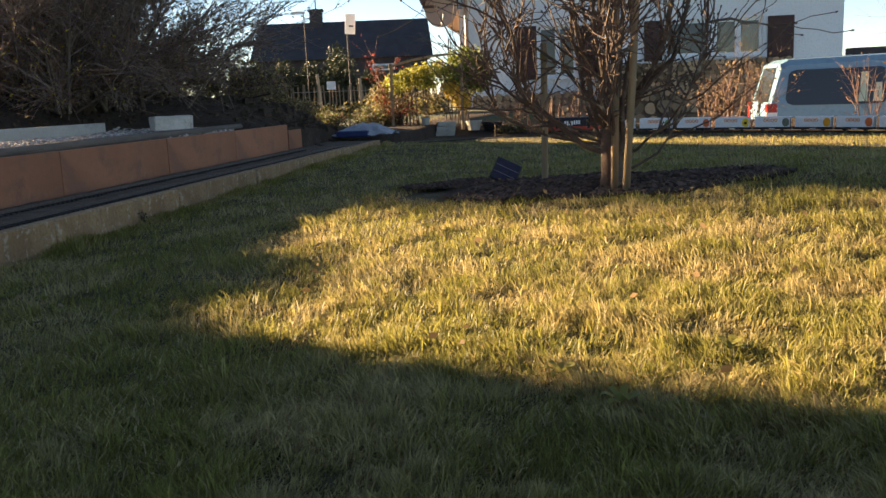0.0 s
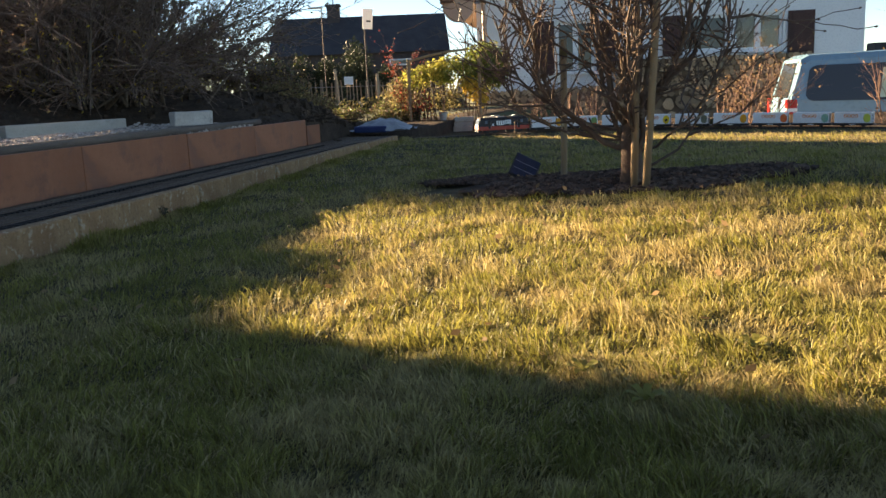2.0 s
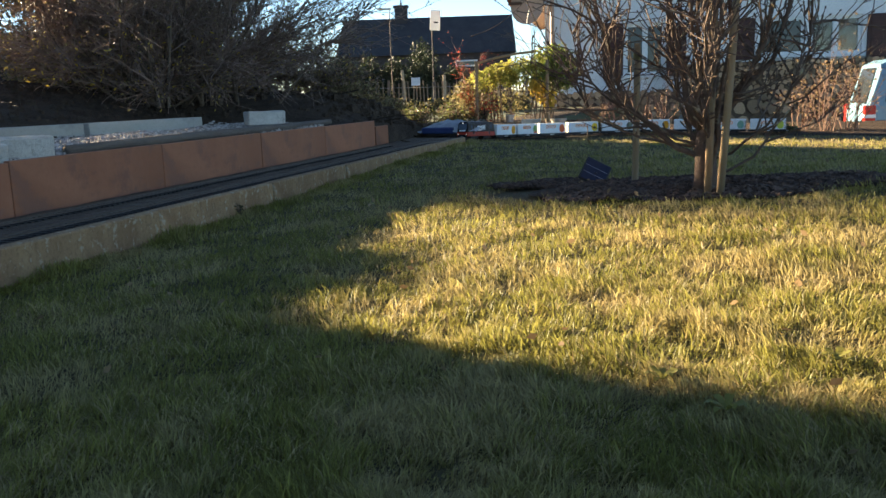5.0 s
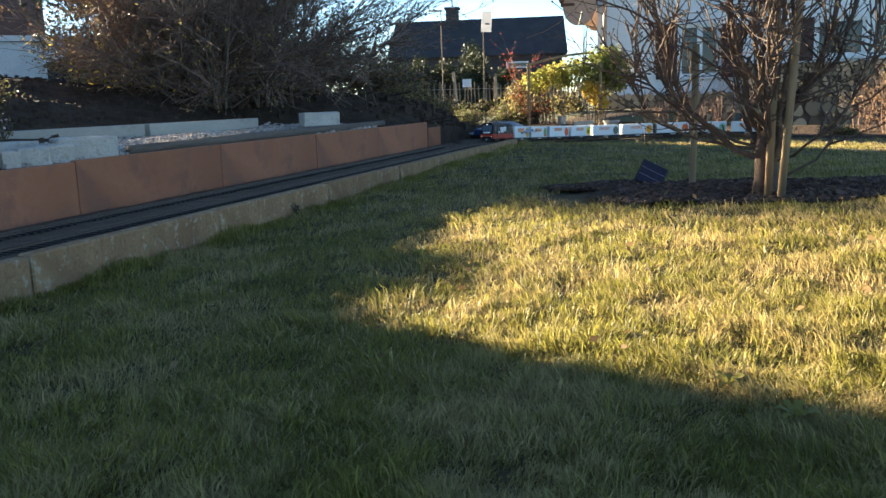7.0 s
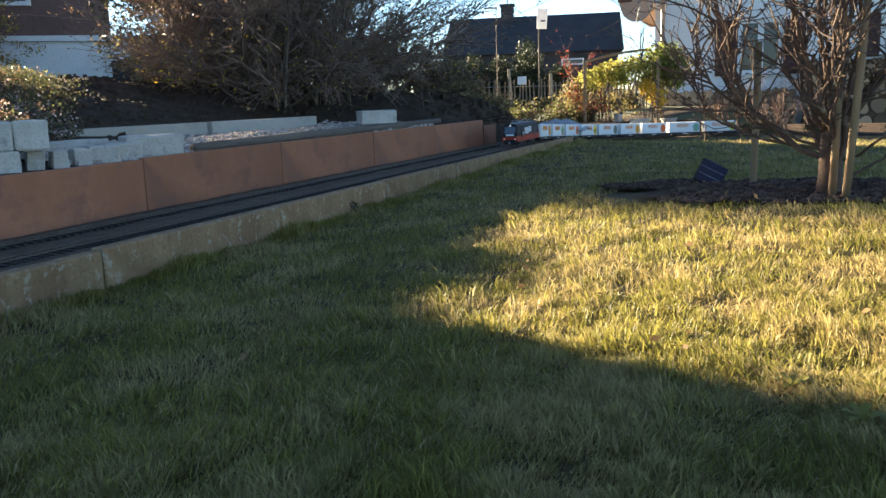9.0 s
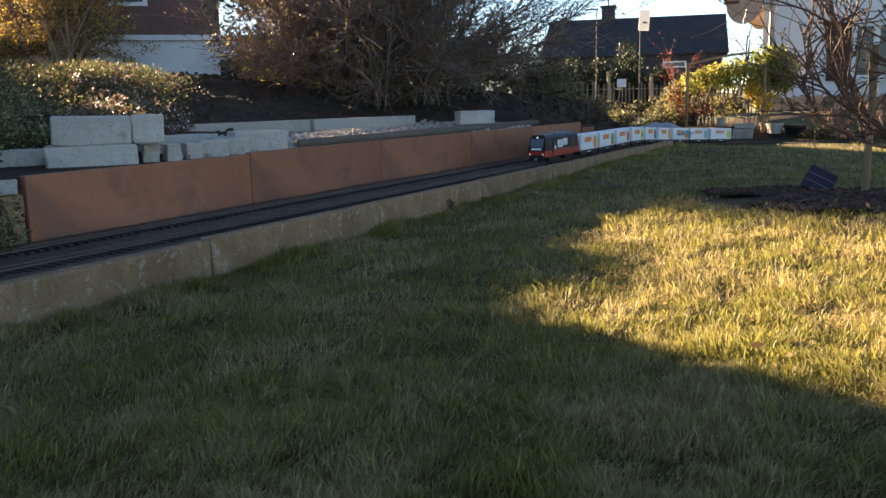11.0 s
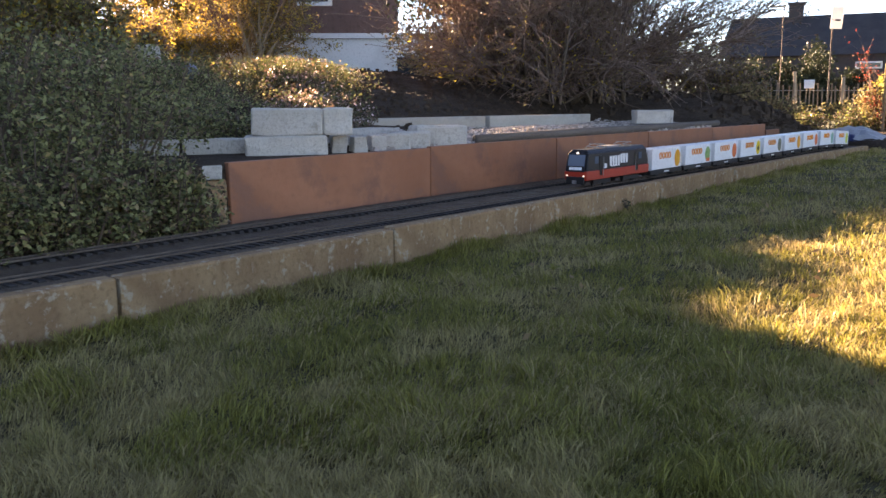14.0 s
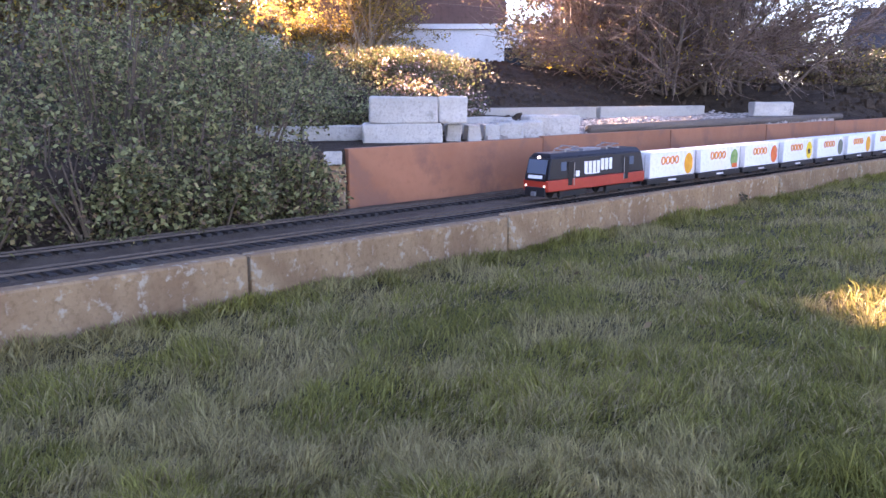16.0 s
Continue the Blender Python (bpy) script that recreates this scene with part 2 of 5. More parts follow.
# ---- mesh tools ----
class Shape:
    """Gathers vertices and faces for one mesh."""

    def __init__(self):
        self.v, self.f = [], []

    def add(self, verts, faces):
        o = len(self.v)
        self.v += [tuple(p) for p in verts]
        self.f += [tuple(i + o for i in q) for q in faces]
        return self

    def box(self, x0, x1, y0, y1, z0, z1, m=None, jitter=0.0):
        vs = [Vector((x, y, z)) for x in (x0, x1) for y in (y0, y1) for z in (z0, z1)]
        if jitter:
            vs = [p + Vector([random.uniform(-jitter, jitter) for _ in "xyz"]) for p in vs]
        if m:
            vs = [m @ p for p in vs]
        return self.add(vs, [(0, 1, 3, 2), (4, 6, 7, 5), (0, 4, 5, 1), (2, 3, 7, 6), (0, 2, 6, 4), (1, 5, 7, 3)])

    def tube(self, pts, radii, n=6, cap=True):
        pts = [Vector(p) for p in pts]
        vs, fs = [], []
        for i, p in enumerate(pts):
            d = (pts[min(i + 1, len(pts) - 1)] - pts[max(i - 1, 0)])
            d = d.normalized() if d.length > 1e-9 else Vector((0, 0, 1))
            a = d.cross(Vector((0.37, 0.21, 0.9))).normalized() if abs(d.z) < 0.9 else d.cross(Vector((1, 0.1, 0))).normalized()
            b = d.cross(a)
            r = radii[i] if isinstance(radii, (list, tuple)) else radii
            for k in range(n):
                t = 2 * math.pi * k / n
                vs.append(p + (a * math.cos(t) + b * math.sin(t)) * r)
        for i in range(len(pts) - 1):
            for k in range(n):
                fs.append((i * n + k, i * n + (k + 1) % n, (i + 1) * n + (k + 1) % n, (i + 1) * n + k))
        if cap:
            fs += [tuple(range(n - 1, -1, -1)), tuple((len(pts) - 1) * n + k for k in range(n))]
        return self.add(vs, fs)

    def profile(self, outline, y0, y1, m=None):
        """A prism: an outline in x and z, drawn out from y0 to y1."""
        n = len(outline)
        vs = [Vector((x, y0, z)) for x, z in outline] + [Vector((x, y1, z)) for x, z in outline]
        if m:
            vs = [m @ p for p in vs]
        return self.add(vs, [tuple(range(n - 1, -1, -1)), tuple(range(n, 2 * n))] + [(i, (i + 1) % n, n + (i + 1) % n, n + i) for i in range(n)])

    def rock(self, c, r, rng, squash=0.7):
        """An uneven pebble with eight corners and six sides."""
        t = rng.uniform(0, 6.28)
        vs = []
        for k in range(4):
            a = t + k * 1.571 + rng.uniform(-0.3, 0.3)
            q = r * rng.uniform(0.75, 1.15)
            vs.append((c[0] + q * math.cos(a), c[1] + q * math.sin(a), c[2] - r * 0.3))
            vs.append((c[0] + q * 0.7 * math.cos(a), c[1] + q * 0.7 * math.sin(a), c[2] + r * squash * rng.uniform(0.6, 1.1)))
        return self.add(vs, [(0, 2, 3, 1), (2, 4, 5, 3), (4, 6, 7, 5), (6, 0, 1, 7), (1, 3, 5, 7)])

    def leaf(self, c, size, rng, droop=0.0):
        d = Vector((rng.gauss(0, 1), rng.gauss(0, 1), rng.gauss(-droop, 0.7))).normalized()
        e = d.cross(Vector((rng.gauss(0, 1), rng.gauss(0, 1), rng.gauss(0, 1)))).normalized()
        c = Vector(c)
        return self.add([c, c + d * size * 0.5 + e * size * 0.28, c + d * size, c + d * size * 0.5 - e * size * 0.28], [(0, 1, 2, 3)])


def mesh_of(name, shape, mat, bevel=0.0, smooth=False):
    me = bpy.data.meshes.new(name)
    me.from_pydata(shape.v, [], shape.f)
    if bevel:
        bm = bmesh.new()
        bm.from_mesh(me)
        bmesh.ops.bevel(bm, geom=list(bm.edges), offset=bevel, segments=1, affect="EDGES", clamp_overlap=True)
        bm.to_mesh(me)
        bm.free()
    for x in (mat if isinstance(mat, (list, tuple)) else [mat]):
        me.materials.append(x)
    if smooth:
        me.polygons.foreach_set("use_smooth", [True] * len(me.polygons))
    me.update()
    return me


def part(name, shape, mat, parent=None, label="", bevel=0.0, smooth=False, m=None):
    ob = new(name, mesh_of(name, shape, mat, bevel, smooth))
    if m:
        ob.matrix_basis = m
    if parent:
        ob.parent = parent
    return tagged(ob, label)


def thing(name, label, category, group="", m=None, kind=""):
    ob = new(name)
    ob.empty_display_size = 0.1
    if m:
        ob.matrix_basis = m
    return tagged(ob, label, category, group, kind)


def smooth(a, b, x):
    t = min(1.0, max(0.0, (x - a) / (b - a)))
    return t * t * (3 - 2 * t)


# ---- ground ----
def kerb_x(y):
    return -2.10 - 0.105 * min(max(y, -6.0), 12.0)


def lawn_z(x, y):
    near = 0.0509 * min(max(x, -3.2), 1.6) + 0.0132 * min(y, 8.0)
    far = -0.085 - 0.022 * min(max(x, -3.2), 4.0)
    z = near + (far - near) * smooth(3.4, 7.6, y)
    z += (-0.118 - 0.008 * min(max(x, -3.2), 4.0) - z) * smooth(8.0, 9.3, y)
    return z + (0.013 * noise.noise((x * 1.7, y * 1.7, 3.0)) + 0.011 * noise.noise((x * 5.3, y * 5.3, 8.0))) * smooth(-6, 1, y) * (1 - 0.8 * smooth(7.5, 9.0, y))


def ground_z(x, y):
    d = x - kerb_x(y)
    far_left = 0.02 * (1 - smooth(20, 40, y))
    drive = -1.05
    garden = 0.06
    if d > -0.03 and y < 10.7:
        return lawn_z(x, y) - 0.011 * smooth(0.0, 0.03, d) * (1 - smooth(9.0, 9.8, y))
    if y < 8.6 and -0.64 < d <= -0.03:
        return -0.03
    s = smooth(-3.6, -1.6, x)
    back = garden + (drive - garden) * s * smooth(11.6, 13.4, y)
    back = back - 0.16 * s * (1 - smooth(11.0, 12.4, y))
    if d > -0.03:
        return back * smooth(10.7, 11.1, y) + lawn_z(x, 10.65) * (1 - smooth(10.7, 11.1, y))
    r = -d - 0.66
    bank = 0.238 + 0.28 * smooth(0.85, 2.2, r) + 0.16 * smooth(2.0, 6.0, r)
    bank += 0.05 * noise.noise((x * 1.3, y * 1.3, 0.0)) * smooth(0.8, 2.0, r)
    bank -= 0.35 * smooth(12, 40, r)
    t = smooth(6.3, 9.6, y - 0.25 * max(0.0, r - 1.5))
    z = bank * (1 - t) + back * t
    # the long soil heap behind the boards
    far, turn = math.hypot(x, y), math.degrees(math.atan2(-x, y))
    top = float(np.interp(turn, (22, 24.6, 26.7, 28.8, 31.8, 37, 42, 47, 52, 60), (0.0, 0.22, 0.36, 0.43, 0.49, 0.51, 0.56, 0.64, 0.74, 0.6))) + 0.04 * noise.noise((x * 1.9, y * 1.9, 4.0))
    return max(z, z + (top - z) * smooth(7.2, 8.3, far) * (1 - smooth(9.4, 11.5, far)) * smooth(0.08, 0.45, r) * (1 - smooth(52, 60, turn)))


_ds = [-600, -300, -150, -80, -50, -35, -25, -18, -14, -11, -9, -7.5, -6.4, -5.6, -5, -4.5, -4, -3.6, -3.2, -2.9, -2.6, -2.35, -2.1, -1.9, -1.7, -1.5, -1.3, -1.1, -0.95, -0.8,
       -0.67, -0.645, -0.632, -0.4, -0.25, -0.1, -0.034, -0.026] + [0.12 * k for k in range(0, 40)] + [5, 5.5, 6, 7, 8, 10, 13, 17, 25, 40, 70, 120, 200, 350, 600]
_ys = [-600, -300, -150, -70, -35, -18, -10, -6, -4, -3, -2] + [-1.4 + 0.14 * k for k in range(0, 80)] + [10, 10.3, 10.6, 10.8, 11, 11.25, 11.6, 12, 12.6, 13.4, 15, 17, 20, 24, 29, 36, 46, 60, 90, 150, 260, 400, 600]
_gv = []
for _y in _ys:
    for _d in _ds:
        _x = kerb_x(_y) + _d
        _gv.append((_x, _y, ground_z(_x, _y)))
_gf, _gm = [], []
for _j in range(len(_ys) - 1):
    for _i in range(len(_ds) - 1):
        _a = _j * len(_ds) + _i
        _gf.append((_a, _a + 1, _a + 1 + len(_ds), _a + len(_ds)))
        _dm, _ym = (_ds[_i] + _ds[_i + 1]) / 2, (_ys[_j] + _ys[_j + 1]) / 2
        if _dm > -0.03:
            _gm.append(0 if _ym < 10.4 - 0.3 * max(0.0, _dm - 4.5) and _dm < 12 else (2 if 11.6 < _ym < 60 and 2.4 < _dm < 30 else (3 if _ym < 11.6 and _dm < 12 else 1)))
        elif _dm > -0.65:
            _gm.append(3)
        else:
            _gm.append(3 if _dm > -4.5 and -3 < _ym < 9.0 else 1)
_ground = Shape()
_ground.v, _ground.f = _gv, _gf
ground = part("ground", _ground, [SHADED_TURF, MEADOW, DRIVE, SOIL], label="uneven garden ground with lawn turf and dark soil", smooth=True)
ground.data.polygons.foreach_set("material_index", _gm)
tagged(ground, category="ground", kind="structure")

# ---- railway border: kerb, bed, boards ----
RAIL_LEAN = math.degrees(math.atan(0.105))      # the border runs this far left of +y


def along(y, d, z=0.0):
    """A pose on the border line at y, d metres to the lawn's side of the kerb's front."""
    return pose(kerb_x(y) + d, y, z, 0, 0, RAIL_LEAN)


kerb = thing("garden_kerb", "low sandy concrete edging between lawn and railway bed", "kerb", kind="structure")
for _k in range(-2, 9):
    _y0 = 0.71 + 1.0 * _k
    _s = Shape().box(-0.058, 0.0, 0.004, 1.0, -0.24, 0.0)
    part("kerb_stone", _s, KERB, kerb, bevel=0.005, m=along(_y0, random.uniform(-0.004, 0.004), 0.031 + 0.0018 * _y0 + random.uniform(-0.004, 0.004)) @ pose(0, 0, 0, 0, 0, random.uniform(-0.4, 0.4)))
    if _y0 > 6.6:
        break

bed = Shape()
_n = 90
for _k in range(_n + 1):
    _y = -2.2 + 10.2 * _k / _n
    for _d in (-0.645, -0.45, -0.3, -0.16, -0.056):
        bed.v.append((kerb_x(_y) + _d, _y, 0.020 + 0.006 * noise.noise((_y * 9, _d * 30, 0))))
for _k in range(_n):
    for _c in range(4):
        _a = _k * 5 + _c
        bed.f.append((_a, _a + 1, _a + 6, _a + 5))
tagged(part("railway_bed", bed, BALLAST, label="dark fine gravel bed of the garden railway"), category="gravel bed", kind="structure")

boards = thing("board_wall", "orange-brown formwork boards holding the raised bed", "retaining wall", kind="structure")
for _y0, _y1, _lift in ((1.44, 2.55, 0.0), (2.555, 3.62, 0.012), (3.625, 4.72, 0.008), (4.725, 5.75, 0.003), (5.755, 6.85, -0.004), (6.87, 7.2, -0.11)):
    _l = (_y1 - _y0) / math.cos(math.atan(0.105))
    _s = Shape().box(-0.03, 0.0, 0.0, _l, -0.26, 0.0)
    part("board", _s, BOARD, boards, bevel=0.003, m=pose(-2.72 - 0.105 * _y0 - 0.004 * random.random(), _y0, 0.243 + _lift * 0.5, 0, 0, RAIL_LEAN))


# ---- the train's line ----
def spline(ctrl, n=24):
    c = [2 * ctrl[0] - ctrl[1], *ctrl, 2 * ctrl[-1] - ctrl[-2]]
    out = []
    for i in range(1, len(c) - 2):
        for k in range(n):
            s = k / n
            p0, p1, p2, p3 = c[i - 1:i + 3]
            out.append(0.5 * (2 * p1 + (p2 - p0) * s + (2 * p0 - 5 * p1 + 4 * p2 - p3) * s * s + (3 * p1 - p0 - 3 * p2 + p3) * s ** 3))
    return out + [ctrl[-1]]


LINE = spline([Vector(p) for p in ((9.5, 3.2, -0.16), (6.4, 5.7, -0.16), (4.38, 7.76, -0.145), (2.8, 9.05, -0.132), (1.23, 9.96, -0.119), (-0.25, 10.25, -0.1), (-1.57, 10.29, -0.088),
                                   (-2.56, 9.83, -0.088), (-2.95, 9.0, -0.06), (-3.08, 8.3, -0.03), (-3.09, 7.7, -0.002))]
              + [Vector((-2.29 - 0.105 * y, y, 0.028)) for y in (7, 6, 5, 4, 3, 2, 1, 0, -1, -2)])
_run = [0.0]
for _a, _b in zip(LINE, LINE[1:]):
    _run.append(_run[-1] + (_b - _a).length)


def on_line(s):
    i = int(np.searchsorted(_run, s)) - 1
    i = min(max(i, 0), len(LINE) - 2)
    t = (s - _run[i]) / max(1e-9, _run[i + 1] - _run[i])
    return LINE[i].lerp(LINE[i + 1], t)


track = thing("railway_track", "narrow brown model railway track on dark sleepers", "railway track", kind="structure")
_ties = Shape()
_s = 4.0
while _s < _run[-1] - 0.1:
    _p, _q = on_line(_s), on_line(_s + 0.02)
    _yaw = math.degrees(math.atan2(_q.y - _p.y, _q.x - _p.x))
    _ties.box(-0.009, 0.009, -0.045, 0.045, -0.012, -0.003, pose(*_p, 0, 0, _yaw))
    _s += 0.036
part("sleeper_row", _ties, TIE, track, "closely spaced dark sleepers")
for _o in (-0.0225, 0.0225):
    _s = Shape()
    _pts = []
    for _i in range(0, int((_run[-1] - 4.0) / 0.1)):
        _p, _q = on_line(4.0 + _i * 0.1), on_line(4.02 + _i * 0.1)
        _t = (_q - _p).normalized()
        _pts.append(_p + Vector((-_t.y, _t.x, 0)) * _o + Vector((0, 0, 0.005)))
    part("rail", _s.tube(_pts, 0.004, 4), RAIL, track)
# second line beside it, along the border
track_b = thing("siding_track", "unused second model railway track beside the boards", "railway track", kind="structure")
_ties = Shape()
for _i in range(240):
    _ties.box(-0.045, 0.045, -0.009, 0.009, -0.012, 0.0, along(-1.9 + _i * 0.036, -0.45, 0.028))
part("sleeper_row", _ties, TIE, track_b)
for _o in (-0.0225, 0.0225):
    part("rail", Shape().tube([(kerb_x(_y) - 0.45 + _o, _y, 0.033) for _y in (-1.9, 0, 2, 4, 6, 6.7)], 0.004, 4), RAIL, track_b)


# ---- granite blocks, pale kerbs and gravel on the raised bed ----
def block(lx, ly, lz, x, y, z, yaw, mat=GRANITE, name="granite_block", label="rough pale granite block on the raised bed", group="granite blocks"):
    """A rough-hewn block: a subdivided box with pushed-in faces; the base rests on z."""
    bm = bmesh.new()
    bmesh.ops.create_cube(bm, size=1.0)
    bmesh.ops.scale(bm, vec=(lx, ly, lz), verts=bm.verts)
    bmesh.ops.bevel(bm, geom=list(bm.edges), offset=min(lx, ly, lz) * 0.06, segments=1, affect="EDGES")
    bmesh.ops.subdivide_edges(bm, edges=[e for e in bm.edges if e.calc_length() > 0.06], cuts=3, use_grid_fill=True)
    off = random.uniform(0, 50)
    for v in bm.verts:
        g = noise.noise_vector((v.co.x * 14 + off, v.co.y * 14, v.co.z * 14))
        v.co += Vector(g) * 0.0065 + Vector(noise.noise_vector((v.co.x * 40, v.co.y * 40 + off, v.co.z * 40))) * 0.003
        v.co.z = max(v.co.z, -lz / 2)
    bmesh.ops.translate(bm, vec=(0, 0, lz / 2), verts=bm.verts)
    me = bpy.data.meshes.new(name)
    bm.to_mesh(me)
    bm.free()
    me.materials.append(mat)
    ob = new(name, me)
    ob.matrix_basis = pose(x, y, z, 0, 0, yaw)
    return tagged(ob, label, "stone block", group)


# ---- train ----
def vehicle(name, label, category, group=""):
    return thing(name, label, category, group)


def wheels(parent, xs, r=0.0165, half=0.028):
    for x in xs:
        for y in (-half, half):
            part("wheel", Shape().tube([(x, y - 0.004, r), (x, y + 0.004, r)], r, 12), BLACK, parent)


def wagon(i, fruit):
    """A two-axle flat wagon with one white container; its origin is on the rails, x is ahead."""
    w = vehicle("container_wagon", f"dark model flat wagon carrying a white container with {fruit} print", "model wagon", "wagons of the model train")
    half = 0.196
    fr = Shape().box(-half, half, -0.052, 0.052, 0.030, 0.042).box(-half, half, -0.058, -0.05, 0.018, 0.040).box(-half, half, 0.05, 0.058, 0.018, 0.040)
    part("underframe", fr, BLACK, w, bevel=0.001)
    for x in (-0.1, 0.1):
        part("axle_guard", Shape().box(x - 0.018, x + 0.018, -0.05, 0.05, 0.008, 0.034), BLACK, w)
    wheels(w, (-0.1, 0.1))
    for x in (-half - 0.008, half + 0.008):
        part("coupler", Shape().box(x - 0.012, x + 0.012, -0.008, 0.008, 0.022, 0.034), STEEL, w)
    for y in (-0.0588, 0.0588):
        part("lettering_bar", Shape().box(-0.03, 0.03, y - 0.0006, y + 0.0006, 0.026, 0.034), WHITE, w, "row of unreadable pale lettering")
    c = part("container", Shape().box(-0.176, 0.176, -0.054, 0.054, 0.044, 0.166), WHITE, w, "white box container", bevel=0.003)
    for x in (-0.176, 0.176):
        for y in (-0.054, 0.054):
            part("corner_post", Shape().box(x - 0.004, x + 0.004, y - 0.004, y + 0.004, 0.044, 0.167), WHITE, c)
    for sg in (-1, 1):
        y = sg * 0.0546
        # plain rounded marks stand for the printed emblem
        mk = Shape()
        for k in range(4):
            x = -0.066 + 0.036 * k + 0.03
            mk.tube([(x + 0.0135 * math.cos(a), y, 0.124 + 0.017 * math.sin(a)) for a in [6.283 * q / 12 for q in range(13)]], 0.0042, 4, False)
        part("emblem", mk, ORANGE, c, "row of four plain orange rings")
        pic = Shape()
        cx = -0.138
        n = 18
        ring = []
        for q in range(n):
            a = 6.283 * q / n
            ring.append((max(-0.175, min(cx + 0.037 * math.cos(a), 0.175)), y + sg * 0.0006, 0.1 + 0.052 * math.sin(a) * (1.0 if fruit in ("orange", "yellow") else 0.95)))
        pic.add(ring, [tuple(range(n)) if sg < 0 else tuple(range(n - 1, -1, -1))])
        pc = part("printed_picture", pic, FRUITS[fruit], c, f"{fruit} produce picture")
        if fruit == "yellow":
            q = Shape().tube([(cx, y, 0.094), (cx, y + sg * 0.0012, 0.094)], 0.017, 12)
            part("picture_centre", q, SHUTTER, pc)
        if fruit == "green":
            part("picture_patch", Shape().box(cx - 0.03, cx + 0.02, y, y + sg * 0.0012, 0.052, 0.074), FRUITS["red"], pc)
    for x in (-0.176, 0.176):
        sg = 1 if x > 0 else -1
        d = Shape()
        for y in (-0.03, -0.012, 0.012, 0.03):
            d.tube([(x + sg * 0.002, y, 0.05), (x + sg * 0.002, y, 0.154)], 0.0016, 5)
        part("door_rods", d, STEEL, c)
    for ch in w.children:
        ch.matrix_basis = Matrix.Diagonal((1, 1, 0.92, 1)) @ ch.matrix_basis
    return w


def locomotive():
    lo = vehicle("electric_locomotive", "black and red model electric locomotive with lit headlamps", "model locomotive")
    L, W = 0.32, 0.062

    def shell(x0, x1, z0, z1, w0, w1, slope):
        sh = Shape()
        vs = [(x0 - 0, -w0, z0), (x0, w0, z0), (x1, w0, z0), (x1, -w0, z0),
              (x0 + slope, -w1, z1), (x0 + slope, w1, z1), (x1 - slope, w1, z1), (x1 - slope, -w1, z1)]
        return sh.add(vs, [(3, 2, 1, 0), (4, 5, 6, 7), (0, 1, 5, 4), (2, 3, 7, 6), (1, 2, 6, 5), (3, 0, 4, 7)])

    part("lower_body", shell(-L, L, 0.034, 0.074, W, W, -0.004), LOCO_RED, lo, "red lower body", bevel=0.003)
    up = part("upper_body", shell(-L + 0.002, L - 0.002, 0.0745, 0.150, W - 0.0005, W - 0.006, 0.020), LOCO_BLACK, lo, "glossy black upper body", bevel=0.003)
    roof = part("roof", shell(-L + 0.024, L - 0.024, 0.1505, 0.166, W - 0.008, W - 0.024, 0.008), LOCO_BLACK, lo, "dark roof with equipment", bevel=0.002)
    for sg in (1, -1):
        wm = Matrix.Translation((sg * (L - 0.0085), 0, 0.119)) @ pose(0, 0, 0, 0, -sg * 14.9, 0)
        part("windscreen", Shape().box(-0.0015, 0.0025, -0.045, 0.045, -0.024, 0.026), LOCO_GLASS, up, "tinted windscreen", m=wm)
        part("front_panel", Shape().box(-0.002, 0.0035, -0.05, 0.05, -0.0125, 0.012), LOCO_BLACK, up, "black front panel with pale lettering bar", m=Matrix.Translation((sg * (L - 0.001), 0, 0.083)) @ pose(0, 0, 0, 0, -sg * 14.9, 0))
        part("lettering_bar", Shape().box(0.0, 0.0055, -0.034, 0.034, -0.006, 0.006), WHITE, up, "pale lettering bar", m=Matrix.Translation((sg * (L - 0.001), 0, 0.084)) @ pose(0, 0, 0, 0, -sg * 14.9, 0))
        part("front_skirt", Shape().box(sg * L - 0.004, sg * L + 0.006, -0.05, 0.05, 0.018, 0.05), BLACK, lo, bevel=0.002)
        for y in (-0.046, 0.046):
            part("headlamp", Shape().tube([(sg * L, y, 0.054), (sg * (L + 0.007), y, 0.054)], 0.0038, 10), HEADLAMP if sg > 0 else RED_LENS, lo, "round lit headlamp" if sg > 0 else "red tail lamp")
        # front roof lamp glows where the cab top only catches a sun glint
        part("roof_lamp", Shape().tube([(sg * (L - 0.022), 0, 0.152), (sg * (L - 0.012), 0, 0.152)], 0.005, 10), HEADLAMP if sg > 0 else BLACK, lo)
        part("coupler", Shape().box(sg * (L + 0.004) - 0.014, sg * (L + 0.004) + 0.014, -0.009, 0.009, 0.02, 0.034), STEEL, lo)
        for y in (-1, 1):
            part("cab_window", Shape().box(sg * 0.225 - 0.016, sg * 0.225 + 0.016, y * (W - 0.0035) - 0.0012, y * (W - 0.0035) + 0.0012, 0.104, 0.135), LOCO_GLASS, up, m=pose(0, 0, 0, 0, 0, 0))
            part("cab_door", Shape().box(sg * 0.186 - 0.014, sg * 0.186 + 0.014, y * (W - 0.0012) - 0.0015, y * (W - 0.0012) + 0.0015, 0.05, 0.135), LOCO_BLACK, up, bevel=0.001)
            part("hand_rail", Shape().tube([(sg * 0.166, y * (W + 0.003), 0.05), (sg * 0.166, y * (W + 0.003), 0.13)], 0.0014, 5), STEEL, up)
